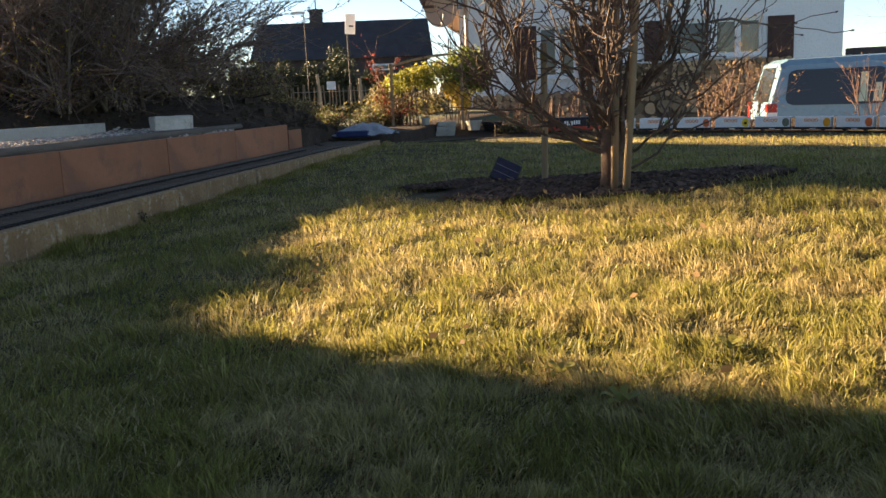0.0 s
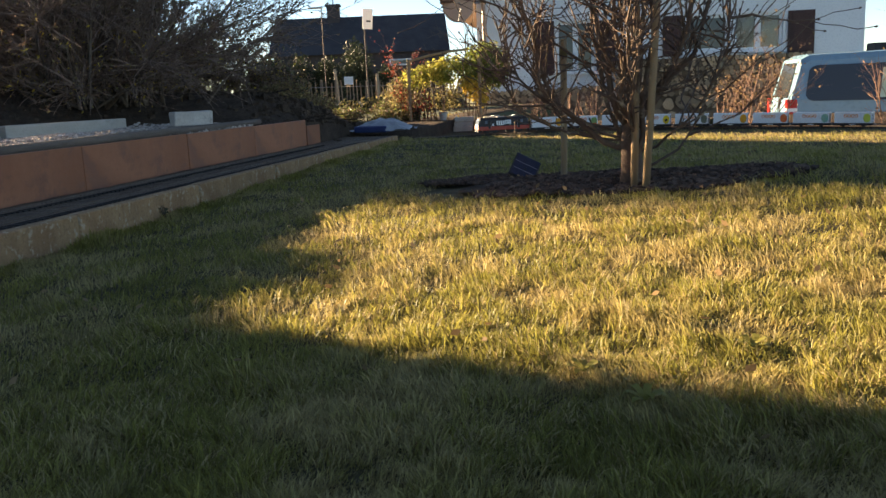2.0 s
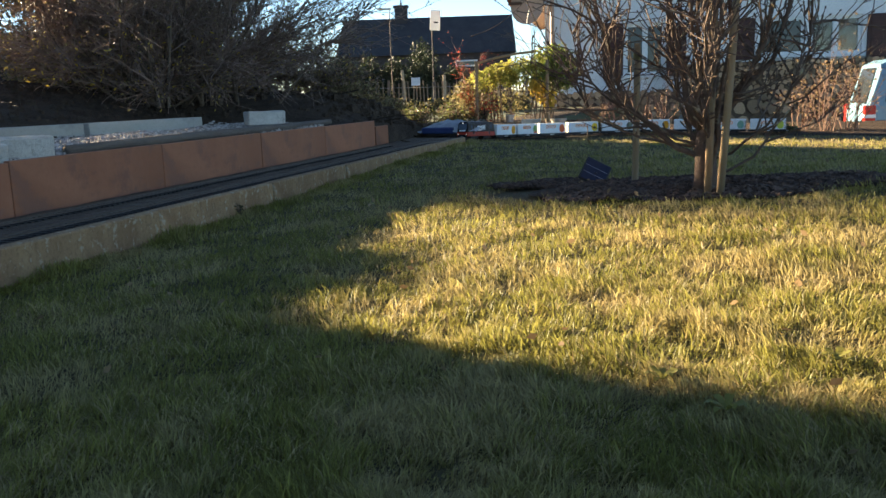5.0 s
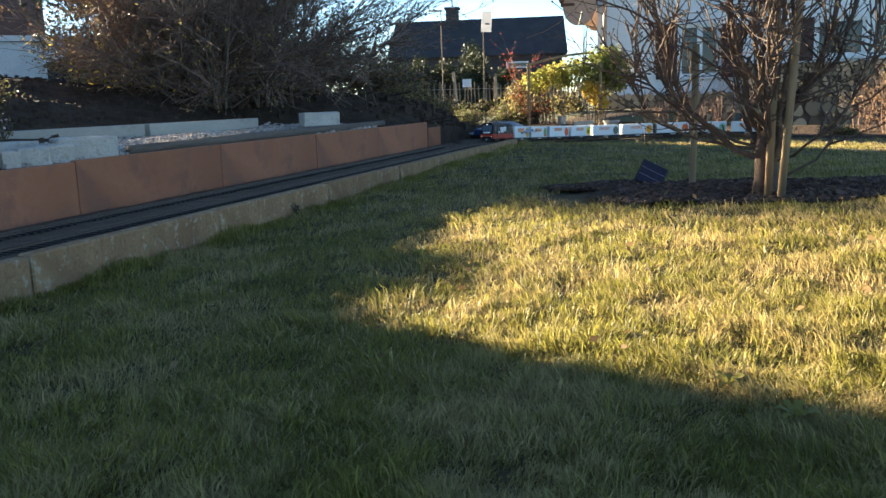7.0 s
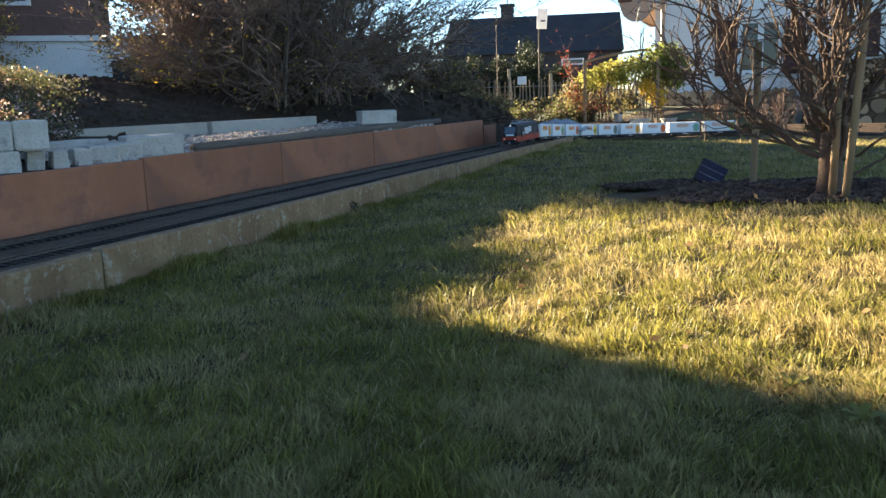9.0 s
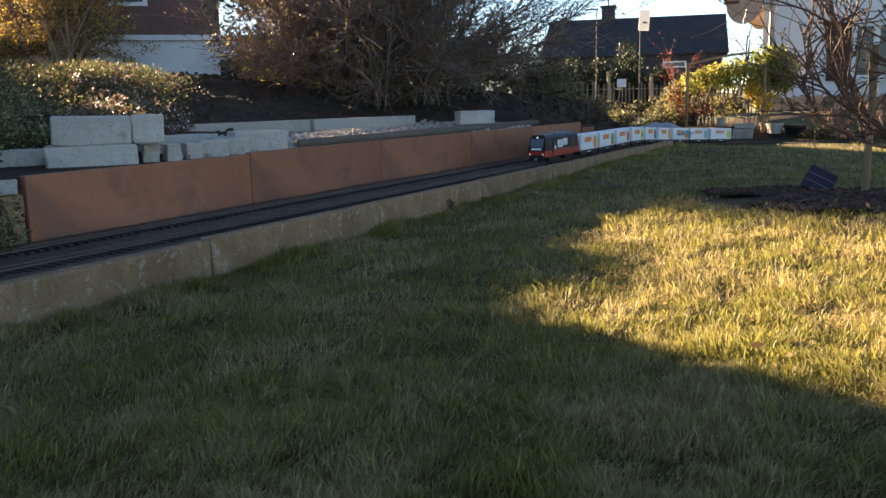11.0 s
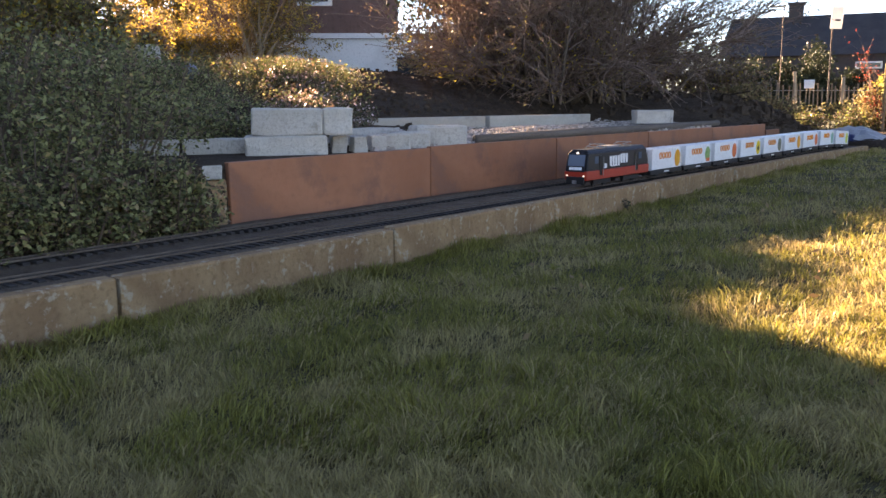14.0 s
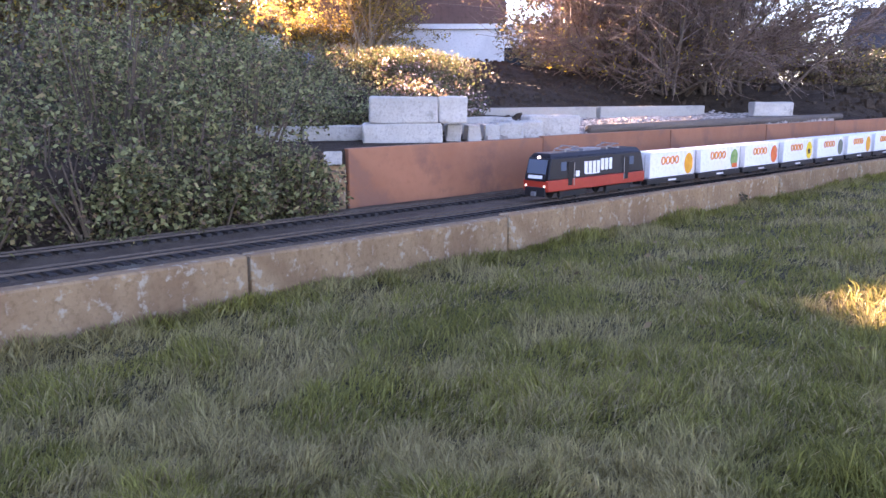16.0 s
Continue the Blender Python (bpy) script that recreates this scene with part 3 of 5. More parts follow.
    for y in (-1, 1):
        bars = Shape()
        for k in range(7):
            x0 = -0.085 + 0.027 * k
            low = 0.094 if k < 3 else 0.088
            bars.box(x0, x0 + 0.019, y * (W - 0.0024) - 0.0015, y * (W - 0.0024) + 0.0015, low, low + 0.042)
        part("emblem_band", bars, WHITE, up, "row of plain white blocks")
        part("small_lettering_bar", Shape().box(0.0, 0.09, y * (W - 0.001) - 0.0012, y * (W - 0.001) + 0.0012, 0.084, 0.088), WHITE, up)
        part("data_plate", Shape().box(0.13, 0.152, y * (W - 0.0006) - 0.0012, y * (W - 0.0006) + 0.0012, 0.08, 0.1), WHITE, up)
        for x in (-0.15, 0.15):
            part("bogie_frame", Shape().box(x - 0.085, x + 0.085, y * 0.046 - 0.004, y * 0.046 + 0.004, 0.012, 0.032), BLACK, lo, bevel=0.001)
    wheels(lo, (-0.2, -0.1, 0.1, 0.2), 0.02)
    for x in (-0.12, 0.15):
        pg = Shape()
        for y in (-0.025, 0.025):
            pg.tube([(x - 0.05, y, 0.167), (x + 0.03, y, 0.176), (x - 0.03, y * 1.2, 0.183)], 0.0018, 5)
        pg.tube([(x - 0.03, -0.045, 0.184), (x - 0.03, 0.045, 0.184)], 0.0022, 5)
        part("pantograph", pg, STEEL, roof, "folded steel pantograph")
        for y in (-0.028, 0.028):
            for dx in (-0.05, 0.03):
                part("insulator", Shape().tube([(x + dx, y, 0.164), (x + dx, y, 0.172)], 0.004, 8), CLAY, roof)
    part("roof_box", Shape().box(-0.05, 0.07, -0.03, 0.03, 0.164, 0.174), LOCO_GREY, roof, bevel=0.002)
    for ch in lo.children:
        ch.matrix_basis = Matrix.Diagonal((1, 1, 1.1, 1)) @ ch.matrix_basis
    return lo


TRAIN = [(locomotive(), 0.675, 0.18)]
for _i, _f in enumerate(("orange", "green", "red", "yellow", "dark", "orange", "red", "teal", "lime")):
    TRAIN.append((wagon(_i, _f), 0.42, 0.1))

# how far the train's nose has run along the line, second by second
NOSE = ((0.0, 13.77), (2.0, 14.84), (4.0, 15.95), (5.2, 16.6), (6.5, 17.17), (7.0, 17.32), (7.5, 17.47), (8.0, 17.66), (9.0, 18.3), (10.0, 19.08), (10.5, 19.43), (11.0, 19.79), (12.0, 20.39), (13.0, 20.94),
        (14.0, 21.5), (15.0, 22.06), (16.0, 22.62))


# ---- woody plants ----
def grow(rng, p, d, length, radius, levels, spread, up, out, bend=0.25, steps=4, kids=(2, 4)):
    """Branches as (points, radii): each one bends a little and bears thinner ones."""
    pts, rad = [Vector(p)], [radius]
    d = Vector(d).normalized()
    for i in range(steps):
        d = (d + Vector((rng.gauss(0, bend), rng.gauss(0, bend), rng.gauss(0, bend) + up)) * 0.5).normalized()
        pts.append(pts[-1] + d * length / steps)
        rad.append(radius * (1 - 0.6 * (i + 1) / steps))
    out.append((pts, rad, levels))
    if levels > 0:
        for _ in range(rng.randint(*kids)):
            t = rng.uniform(0.3, 1.0)
            i = min(steps - 1, int(t * steps))
            q = pts[i].lerp(pts[i + 1], t * steps - i)
            e = (d + Vector((rng.gauss(0, spread), rng.gauss(0, spread), rng.gauss(0, spread)))).normalized()
            grow(rng, q, e, length * rng.uniform(0.45, 0.75), max(rad[i] * 0.6, 0.0009), levels - 1, spread, up, out, bend, steps, kids)
    return out


def woody(name, label, category, seed, base, stems, leaf_sets=(), bark=BARK_DARK, sides=4, group=""):
    """A shrub or tree: stems (offset, direction, length, radius, levels, spread, up, kids) and leaf sets (material, count, size, lowest level, box test)."""
    rng = random.Random(seed)
    t = thing(name, label, category, group, pose(*base))
    every = []
    wood = Shape()
    for off, d, length, radius, levels, spread, up, kids in stems:
        every += grow(rng, off, d, length, radius, levels, spread, up, [], kids=kids)
    for pts, rad, lv in every:
        wood.tube(pts, rad, sides if lv else 3, False)
    part("trunk", wood, bark, t, "bare branching stems")
    tips = [b for b in every if b[2] <= 1]
    for mat, count, size, test in leaf_sets:
        lf = Shape()
        pool = [b for b in tips if test is None or test(b[0][-1])]
        if not pool:
            continue
        for _ in range(count):
            pts = rng.choice(pool)[0]
            k = rng.randint(1, len(pts) - 1)
            q = pts[k - 1].lerp(pts[k], rng.random())
            lf.leaf(q + Vector((rng.gauss(0, 1), rng.gauss(0, 1), rng.gauss(0, 1))) * size * 0.6, size * rng.uniform(0.6, 1.3), rng, 0.3)
        part("crown", lf, mat, t, "small leaves along the twigs")
    return t


def clump(name, label, category, seed, c, size, sets, group=""):
    """A low leafy plant: short stems in the heart and leaves over an uneven mound."""
    rng = random.Random(seed)
    t = thing(name, label, category, group, pose(*c))
    st = Shape()
    for _ in range(26):
        a, r = rng.uniform(0, 6.28), rng.random() ** 0.5
        st.tube([(0.3 * r * size[0] * math.cos(a), 0.3 * r * size[1] * math.sin(a), -0.03), (0.8 * r * size[0] * math.cos(a), 0.8 * r * size[1] * math.sin(a), size[2] * rng.uniform(0.4, 0.95))], [0.006, 0.002], 4, False)
    tagged(part("stem_heart", st, BARK_DARK, t), kind="stuff")
    lobes = [(rng.uniform(-0.6, 0.6) * size[0], rng.uniform(-0.6, 0.6) * size[1], rng.uniform(0.15, 0.75) * size[2], rng.uniform(0.3, 0.55)) for _ in range(9)]
    for mat, count, leaf in sets:
        lf = Shape()
        for _ in range(count):
            x, y, z, r = rng.choice(lobes)
            v = Vector((rng.gauss(0, 1), rng.gauss(0, 1), rng.gauss(0, 1))).normalized() * r * rng.uniform(0.55, 1.08)
            q = Vector((x + v.x * size[0], y + v.y * size[1], max(0.005, z + v.z * size[2])))
            lf.leaf(q, leaf * rng.uniform(0.6, 1.4), rng)
        part("leaves", lf, mat, t)
    return t


# the multi-stemmed fruit tree on the lawn
def limb_tree(seed, base):
    """Many limbs that leave a short trunk low down, arch out and rise, each with knobbly twigs."""
    rng = random.Random(seed)
    t = thing("fruit_tree", "bare multi-stemmed fruit tree in a mulch bed on the lawn", "tree", m=pose(*base))
    part("trunk", Shape().tube([(0, 0, -0.04), (0.0, 0, 0.06), (-0.005, 0, 0.2), (0.004, 0, 0.32)], [0.062, 0.048, 0.042, 0.034], 10), BARK, t, "short grey-brown trunk", smooth=True)
    twigs = []
    for k in range(22):
        a = k * 2.4 + rng.uniform(-0.4, 0.4)
        reach, high, z0 = rng.uniform(0.07, 0.5), rng.uniform(0.9, 1.4), rng.uniform(0.04, 0.3)
        if k > 14:
            reach, high = rng.uniform(0.4, 0.6), rng.uniform(0.7, 0.95)
        if k > 18:
            # low limbs that sprawl away from the poles
            a = (3.0, 3.5, 2.7, 3.25, 0.3, 3.8, 2.4)[k - 19]
            reach, high, z0 = rng.uniform(0.4, 0.6), rng.uniform(0.5, 0.85), rng.uniform(0.1, 0.2)
        r0 = rng.uniform(0.007, 0.016) if k < 15 else 0.0065
        pts, rad = [], []
        wob = [rng.gauss(0, 0.012) for _ in range(18)]
        for i in range(9):
            q = i / 8
            out = reach * (1 - (1 - q) ** 2.0)
            h = z0 + (high - z0) * (0.25 * q + 0.75 * q ** 1.7)
            pts.append(Vector((out * math.cos(a) + wob[i], 0.8 * out * math.sin(a) + wob[i + 9], h)))
            rad.append(r0 * (1 - 0.68 * q))
        part("limb", Shape().tube(pts, rad, 7, False), BARK, t, smooth=True)
        for _ in range(rng.randint(8, 11)):
            i = rng.randint(2, 7)
            d = (pts[i + 1] - pts[i]).normalized() + Vector((rng.gauss(0, 0.6), rng.gauss(0, 0.6), rng.gauss(0.1, 0.5)))
            twigs += grow(rng, pts[i].lerp(pts[i + 1], rng.random()), d, rng.uniform(0.18, 0.5), 0.0052, 1, 0.7, 0.12, [], 0.4, 4, (2, 4))
        for _ in range(16):
            i = rng.randint(1, 7)
            p = pts[i].lerp(pts[i + 1], rng.random())
            d = Vector((rng.gauss(0, 1), rng.gauss(0, 1), rng.gauss(0.4, 0.6))).normalized() * rng.uniform(0.02, 0.06)
            twigs.append(([p, p + d * 0.6 + Vector((0, 0, 0.004)), p + d + Vector((0, 0, 0.012))], [0.0035, 0.0028, 0.0034], 2))
    tw = Shape()
    twigs = [w for w in twigs if w[0][-1].z > 0.26]
    for pts, rad, lv in twigs:
        tw.tube(pts, [max(q, 0.0017) for q in rad], 4, False)
        p, d = pts[-1], (pts[-1] - pts[-2]).normalized()
        tw.tube([p - d * 0.002, p + d * 0.004, p + d * 0.011], [0.0018, 0.0048, 0.001], 4, False)
    part("twig_crown", tw, BARK, t, "knobbly bare twigs with buds")
    lf = Shape()
    for _ in range(26):
        lf.leaf(rng.choice(twigs)[0][-1], 0.022, rng, 1.0)
    part("foliage", lf, LEAF_BROWN, t)
    return t


limb_tree(5, (-0.36, 3.64, 0.03))
for _x, _y, _tx, _ty, _l in ((-0.345, 3.56, 0.7, 0, 1.5), (-0.295, 3.50, 3.2, 1, 1.5)):
    _p = thing("support_pole", "straight weathered wooden pole supporting the fruit tree", "pole", "support poles", pose(_x, _y, 0.0, _ty, _tx, 0))
    part("pole", Shape().tube([(0, 0, -0.03), (0.002, 0, 0.5), (0, 0.002, 1.0), (0, 0, _l)], [0.0155, 0.015, 0.0145, 0.014], 9), STAKE, _p, smooth=True)

stake = thing("tree_stake", "slim weathered wooden stake beside the fruit tree", "stake", m=pose(-0.712, 4.03, 0.0, 0, 0.6, 0))
part("pole", Shape().tube([(0, 0, -0.05), (0.002, 0, 0.35), (0.0, 0, 0.66)], [0.016, 0.0155, 0.015], 8), STAKE, stake)
part("tie_band", Shape().tube([(0, 0, 0.585), (0, 0, 0.615)], 0.0175, 8), LEAF_OLIVE, stake, "faded tie round the stake")

mulch = Shape()
_rng = random.Random(3)
for _ in range(4200):
    _a, _r = _rng.uniform(0, 6.28), _rng.random() ** 0.6
    _x, _y = -0.55 + 0.92 * _r * math.cos(_a), 3.82 + 0.42 * _r * math.sin(_a)
    if _x < -1.0:
        _y = 4.15 + (_y - 3.82) * 0.6
    _m = pose(_x, _y, lawn_z(_x, _y) + 0.008 + 0.018 * (1 - _r), _rng.uniform(-30, 30), _rng.uniform(-30, 30), _rng.uniform(0, 360))
    _l = _rng.uniform(0.012, 0.04)
    mulch.box(-_l / 2, _l / 2, -_l * 0.25, _l * 0.25, -0.004, 0.004, _m)
tagged(part("bark_mulch", mulch, MULCH, label="loose dark bark mulch round the fruit tree"), category="mulch", kind="stuff")
_soil = Shape()
_soil.v = [(-0.55, 3.82, lawn_z(-0.55, 3.82) + 0.015)] + [(-0.42 + 0.74 * math.cos(a), 3.8 + 0.36 * math.sin(a), lawn_z(-0.42 + 0.74 * math.cos(a), 3.8 + 0.36 * math.sin(a)) + 0.004) for a in [6.283 * k / 40 for k in range(40)]]
_soil.f = [(0, 1 + k, 1 + (k + 1) % 40) for k in range(40)]
tagged(part("mulch_bed", _soil, SOIL, label="dark soil of the mulch bed"), category="flower bed", kind="structure")

solar = thing("solar_lamp", "small tilted dark solar panel standing in the mulch", "solar panel", m=pose(-0.905, 4.06, -0.015, 0, 0, 12))
_pm = pose(0, 0, 0.082, 54, 27, 0)
part("panel_body", Shape().box(-0.065, 0.065, -0.065, 0.065, -0.012, 0.0), BLACK, solar, bevel=0.004, m=_pm)
part("cell_face", Shape().box(-0.057, 0.057, -0.057, 0.057, 0.0, 0.0015), PANEL, solar, "dark blue solar cells", m=_pm)
part("cell_lines", Shape().box(-0.057, 0.057, -0.02, -0.018, 0.0015, 0.002).box(-0.057, 0.057, 0.018, 0.02, 0.0015, 0.002), STEEL, solar, m=_pm)
part("spike", Shape().tube([(0, 0, -0.05), (0, 0, 0.08)], 0.009, 8), BLACK, solar)

# the large arching shrub on the bank, and those round it
def fountain_shrub(seed, base):
    """Many stems that rise from one stool and arch outwards, feathered with long thin twigs and narrow leaves."""
    rng = random.Random(seed)
    t = thing("large_shrub", "large dark arching shrub with thin twigs and few leaves", "shrub", m=pose(*base))
    wood, fine, sprigs = Shape(), Shape(), []
    for k in range(120):
        a, e = k * 2.4 + rng.uniform(-0.3, 0.3), rng.uniform(0.25, 1.45)
        off = Vector((rng.gauss(0, 0.3), rng.gauss(0, 0.28), -0.08))
        length, r0 = rng.uniform(1.5, 2.5) * (0.75 + 0.25 * math.sin(e)), rng.uniform(0.006, 0.02)
        d = Vector((math.cos(a) * math.cos(e), math.sin(a) * math.cos(e), math.sin(e) + 0.25)).normalized()
        length *= 0.95 - 0.42 * max(0.0, -0.6 * d.x - 0.8 * d.y)
        pts = [off]
        for i in range(10):
            d = (d + Vector((rng.gauss(0, 0.07), rng.gauss(0, 0.07), rng.gauss(-0.035, 0.05)))).normalized()
            pts.append(pts[-1] + d * length / 10)
        wood.tube(pts, [r0 * (1 - 0.085 * i) for i in range(11)], 5, False)
        for _ in range(34):
            i = rng.randint(2, 9)
            p = pts[i].lerp(pts[i + 1 if i < 10 else i], rng.random())
            g = ((pts[i + 1] - pts[i]).normalized() + Vector((rng.gauss(0, 0.45), rng.gauss(0, 0.45), rng.gauss(0.1, 0.4)))).normalized()
            l = rng.uniform(0.25, 0.6)
            q = [p, p + g * l * 0.5 + Vector((rng.gauss(0, 0.02), rng.gauss(0, 0.02), rng.gauss(0, 0.02))), p + g * l + Vector((rng.gauss(0, 0.04), rng.gauss(0, 0.04), rng.gauss(-0.03, 0.04)))]
            fine.tube(q, [0.0042, 0.0032, 0.0016], 3, False)
            sprigs.append(q)
            for _ in range(3):
                u = rng.random()
                p2 = q[0].lerp(q[2], u)
                g2 = (g + Vector((rng.gauss(0, 0.5), rng.gauss(0, 0.5), rng.gauss(0, 0.5)))).normalized()
                w2 = [p2, p2 + g2 * rng.uniform(0.1, 0.24)]
                fine.tube(w2, [0.0024, 0.0012], 3, False)
                sprigs.append(w2)
    part("trunk", wood, BARK_DARK, t, "dark arching stems", smooth=True)
    part("twig_crown", fine, BARK_BUSH, t, "long thin reddish-brown twigs")
    for mat, count, size, low in ((LEAF_BUSH, 50000, 0.024, False), (LEAF_OLIVE, 12000, 0.026, False), (LEAF_YELLOW, 1700, 0.034, True)):
        lf = Shape()
        pool = [q for q in sprigs if q[-1].z < 0.55 and q[-1].x < 0.9] if low else sprigs
        for _ in range(count):
            q = rng.choice(pool)
            c = q[0].lerp(q[-1], rng.random())
            d = ((q[-1] - q[0]).normalized() + Vector((rng.gauss(0, 0.5), rng.gauss(0, 0.5), rng.gauss(-0.2, 0.5)))).normalized()
            e = d.cross(Vector((rng.gauss(0, 1), rng.gauss(0, 1), rng.gauss(0, 1)))).normalized()
            z = size * rng.uniform(0.6, 1.4)
            lf.add([c, c + d * z * 0.5 + e * z * 0.2, c + d * z, c + d * z * 0.5 - e * z * 0.2], [(0, 1, 2, 3)])
        part("crown", lf, mat, t, "narrow leaves along the twigs")
    return t


fountain_shrub(21, (-5.0, 6.15, 0.5))


def shrub_stems(seed, n, wide, tall, radius, levels=2, kids=(3, 4), lean=0.4):
    r = random.Random(seed)
    out = []
    for _ in range(n):
        a = r.uniform(0, 6.28)
        out.append(((r.gauss(0, wide * 0.4), r.gauss(0, wide * 0.4), -0.06), (lean * math.cos(a), lean * math.sin(a), 1), tall * r.uniform(0.6, 1.0), radius * r.uniform(0.6, 1.2), levels, 0.5, 0.03, kids))
    return out


def plant(name, label, seed, x, y, stems, leaves, bark=BARK_DARK, category="shrub", dz=0.0):
    return woody(name, label, category, seed, (x, y, ground_z(x, y) + dz), stems, leaves, bark)


# two shrubs added out of sight, only to cast the far lawn's shadow band
plant("shade_shrub", "tall dense shrub added behind the arching one to shade the far lawn", 31, -8.0, 8.5, shrub_stems(31, 18, 0.55, 2.3, 0.03, 3, (3, 4), 0.2), ((LEAF_OLIVE, 9000, 0.08, None), (LEAF_BROWN, 8000, 0.07, None)))
plant("shade_shrub", "tall dense shrub added behind the arching one to shade the far lawn", 32, -7.3, 7.9, shrub_stems(32, 15, 0.7, 1.9, 0.03, 3, (3, 4), 0.2), ((LEAF_OLIVE, 8000, 0.08, None), (LEAF_BROWN, 6000, 0.07, None), (LEAF_YELLOW, 900, 0.06, None)))
for _k, (_x, _y) in enumerate(((-12.6, 7.6), (-13.6, 8.4), (-13.4, 7.1), (-14.6, 7.2), (-16.0, 7.6), (-25.0, 13.2), (-27.5, 13.2), (-26.5, 12.0))):
    plant("autumn_tree", "half-bare autumn tree with yellow leaves", 40 + _k, _x, _y, shrub_stems(40 + _k, 9, 0.5, (1.5, 2.0, 0.85, 0.95, 1.05, 2.8, 2.6, 2.8)[_k], 0.03, 3, (3, 4), 0.3),
          ((LEAF_YELLOW, 2800, (0.045, 0.1)[_k > 4], None), (LEAF_OLIVE, 4200, (0.045, 0.11)[_k > 4], None), (LEAF_BROWN, 3600, (0.045, 0.11)[_k > 4], None)), STAKE, "tree")
for _k, (_x, _y, _t) in enumerate(((-6.8, 2.3, 0.6), (-7.2, 1.7, 1.1), (-5.6, 1.2, 1.0), (-6.2, 0.2, 1.6), (-5.0, -0.6, 1.6), (-6.0, 1.6, 0.6), (-4.7, 0.6, 0.8), (-5.3, 0.4, 1.4), (-8.9, 2.3, 0.7), (-9.8, 2.6, 0.8))):
    plant("garden_shrub", "tall sunlit autumn shrub on the bank", 50 + _k, _x, _y, shrub_stems(50 + _k, 9, 0.7, _t, 0.02, 3),
          ((LEAF_OLIVE, 3600, 0.04, None), (LEAF_YELLOW, 1400, 0.034, None), (LEAF_LIME, 600, 0.04, None), (LEAF_BROWN, 2400, 0.036, None)))
_rng = random.Random(60)
for _k, (_x, _y, _w, _h) in enumerate(((-4.4, 2.05, 0.34, 0.16), (-4.9, 2.25, 0.38, 0.18), (-5.4, 2.45, 0.4, 0.2), (-4.6, 1.8, 0.4, 0.2), (-5.0, 1.95, 0.45, 0.24), (-5.4, 2.0, 0.5, 0.28), (-5.9, 2.3, 0.5, 0.3), (-2.80, 1.16, 0.17, 0.22), (-2.76, 0.85, 0.2, 0.26), (-2.73, 0.5, 0.22, 0.28), (-2.7, 0.12, 0.24, 0.3), (-2.9, 1.12, 0.22, 0.3), (-2.88, 0.75, 0.3, 0.4), (-2.86, 0.35, 0.34, 0.44), (-2.84, -0.1, 0.36, 0.46), (-3.25, 1.2, 0.4, 0.46), (-3.3, 0.7, 0.45, 0.55), (-3.35, 0.1, 0.5, 0.62), (-3.8, 1.5, 0.45, 0.24),
                                      (-3.85, 0.9, 0.5, 0.6), (-4.2, 1.9, 0.45, 0.2), (-4.4, 1.2, 0.55, 0.4), (-4.0, 0.3, 0.6, 0.75), (-4.7, 2.3, 0.5, 0.15), (-2.95, -0.6, 0.5, 0.5), (-3.7, 1.95, 0.25, 0.2))):
    clump("herb_clump", "leafy grey-green herb clump on the bank", "plant", 60 + _k, (_x, _y, ground_z(_x, _y) if _x < -3.1 else 0.02), (_w, _w, _h), ((LEAF_GREEN, 2000, 0.019), (LEAF_MID, 1500, 0.017), (LEAF_BUSH, 1200, 0.016), (STRAW, 200, 0.02)), "herb clumps")
for _k, (_x, _y) in enumerate(((-3.85, 2.35), (-4.0, 2.65), (-4.75, 3.05), (-4.3, 2.85), (-3.65, 2.25), (-3.85, 2.56), (-3.95, 2.8))):
    clump("faded_perennial", "faded pinkish seed heads on dry stems", "plant", 80 + _k, (_x, _y, ground_z(_x, _y)), (0.27, 0.27, 0.24), ((LEAF_BUSH, 1100, 0.02), (PINK, 480, 0.016), (LEAF_MID, 1100, 0.02)), "faded perennials")
for _k, (_x, _y) in enumerate(((-5.3, 3.2), (-5.8, 3.8), (-6.2, 3.2), (-5.4, 2.5), (-6.6, 4.3), (-5.0, 3.4), (-5.5, 3.5), (-7.0, 4.6))):
    clump("low_shrub", "low grassy autumn shrub on the bank", "plant", 90 + _k, (_x, _y, ground_z(_x, _y)), (0.5, 0.5, 0.24), ((LEAF_LIME, 90, 0.015), (LEAF_MID, 3600, 0.017), (LEAF_BUSH, 1100, 0.016)), "low shrubs")
# bush among the yellow trees, set and sized so its shadow trims the lit lawn
_g = ground_z(-8.9, 4.08)
clump("autumn_bush", "upright yellowing bush beyond the bank", "shrub", 150, (-8.9, 4.08, _g - 0.03), (0.3, 0.2, (1.5 - _g) / 1.15), ((LEAF_YELLOW, 1500, 0.04), (LEAF_BUSH, 3000, 0.04), (LEAF_OLIVE, 2500, 0.04)))
for _k, (_x, _y) in enumerate(((-4.3, 8.0), (-4.9, 8.6), (-5.6, 8.4), (-4.4, 9.0))):
    clump("brush", "low brown brush beside the soil bank", "plant", 100 + _k, (_x, _y, ground_z(_x, _y)), (0.4, 0.4, 0.2), ((LEAF_BROWN, 900, 0.03), (LEAF_OLIVE, 900, 0.03)), "brush")

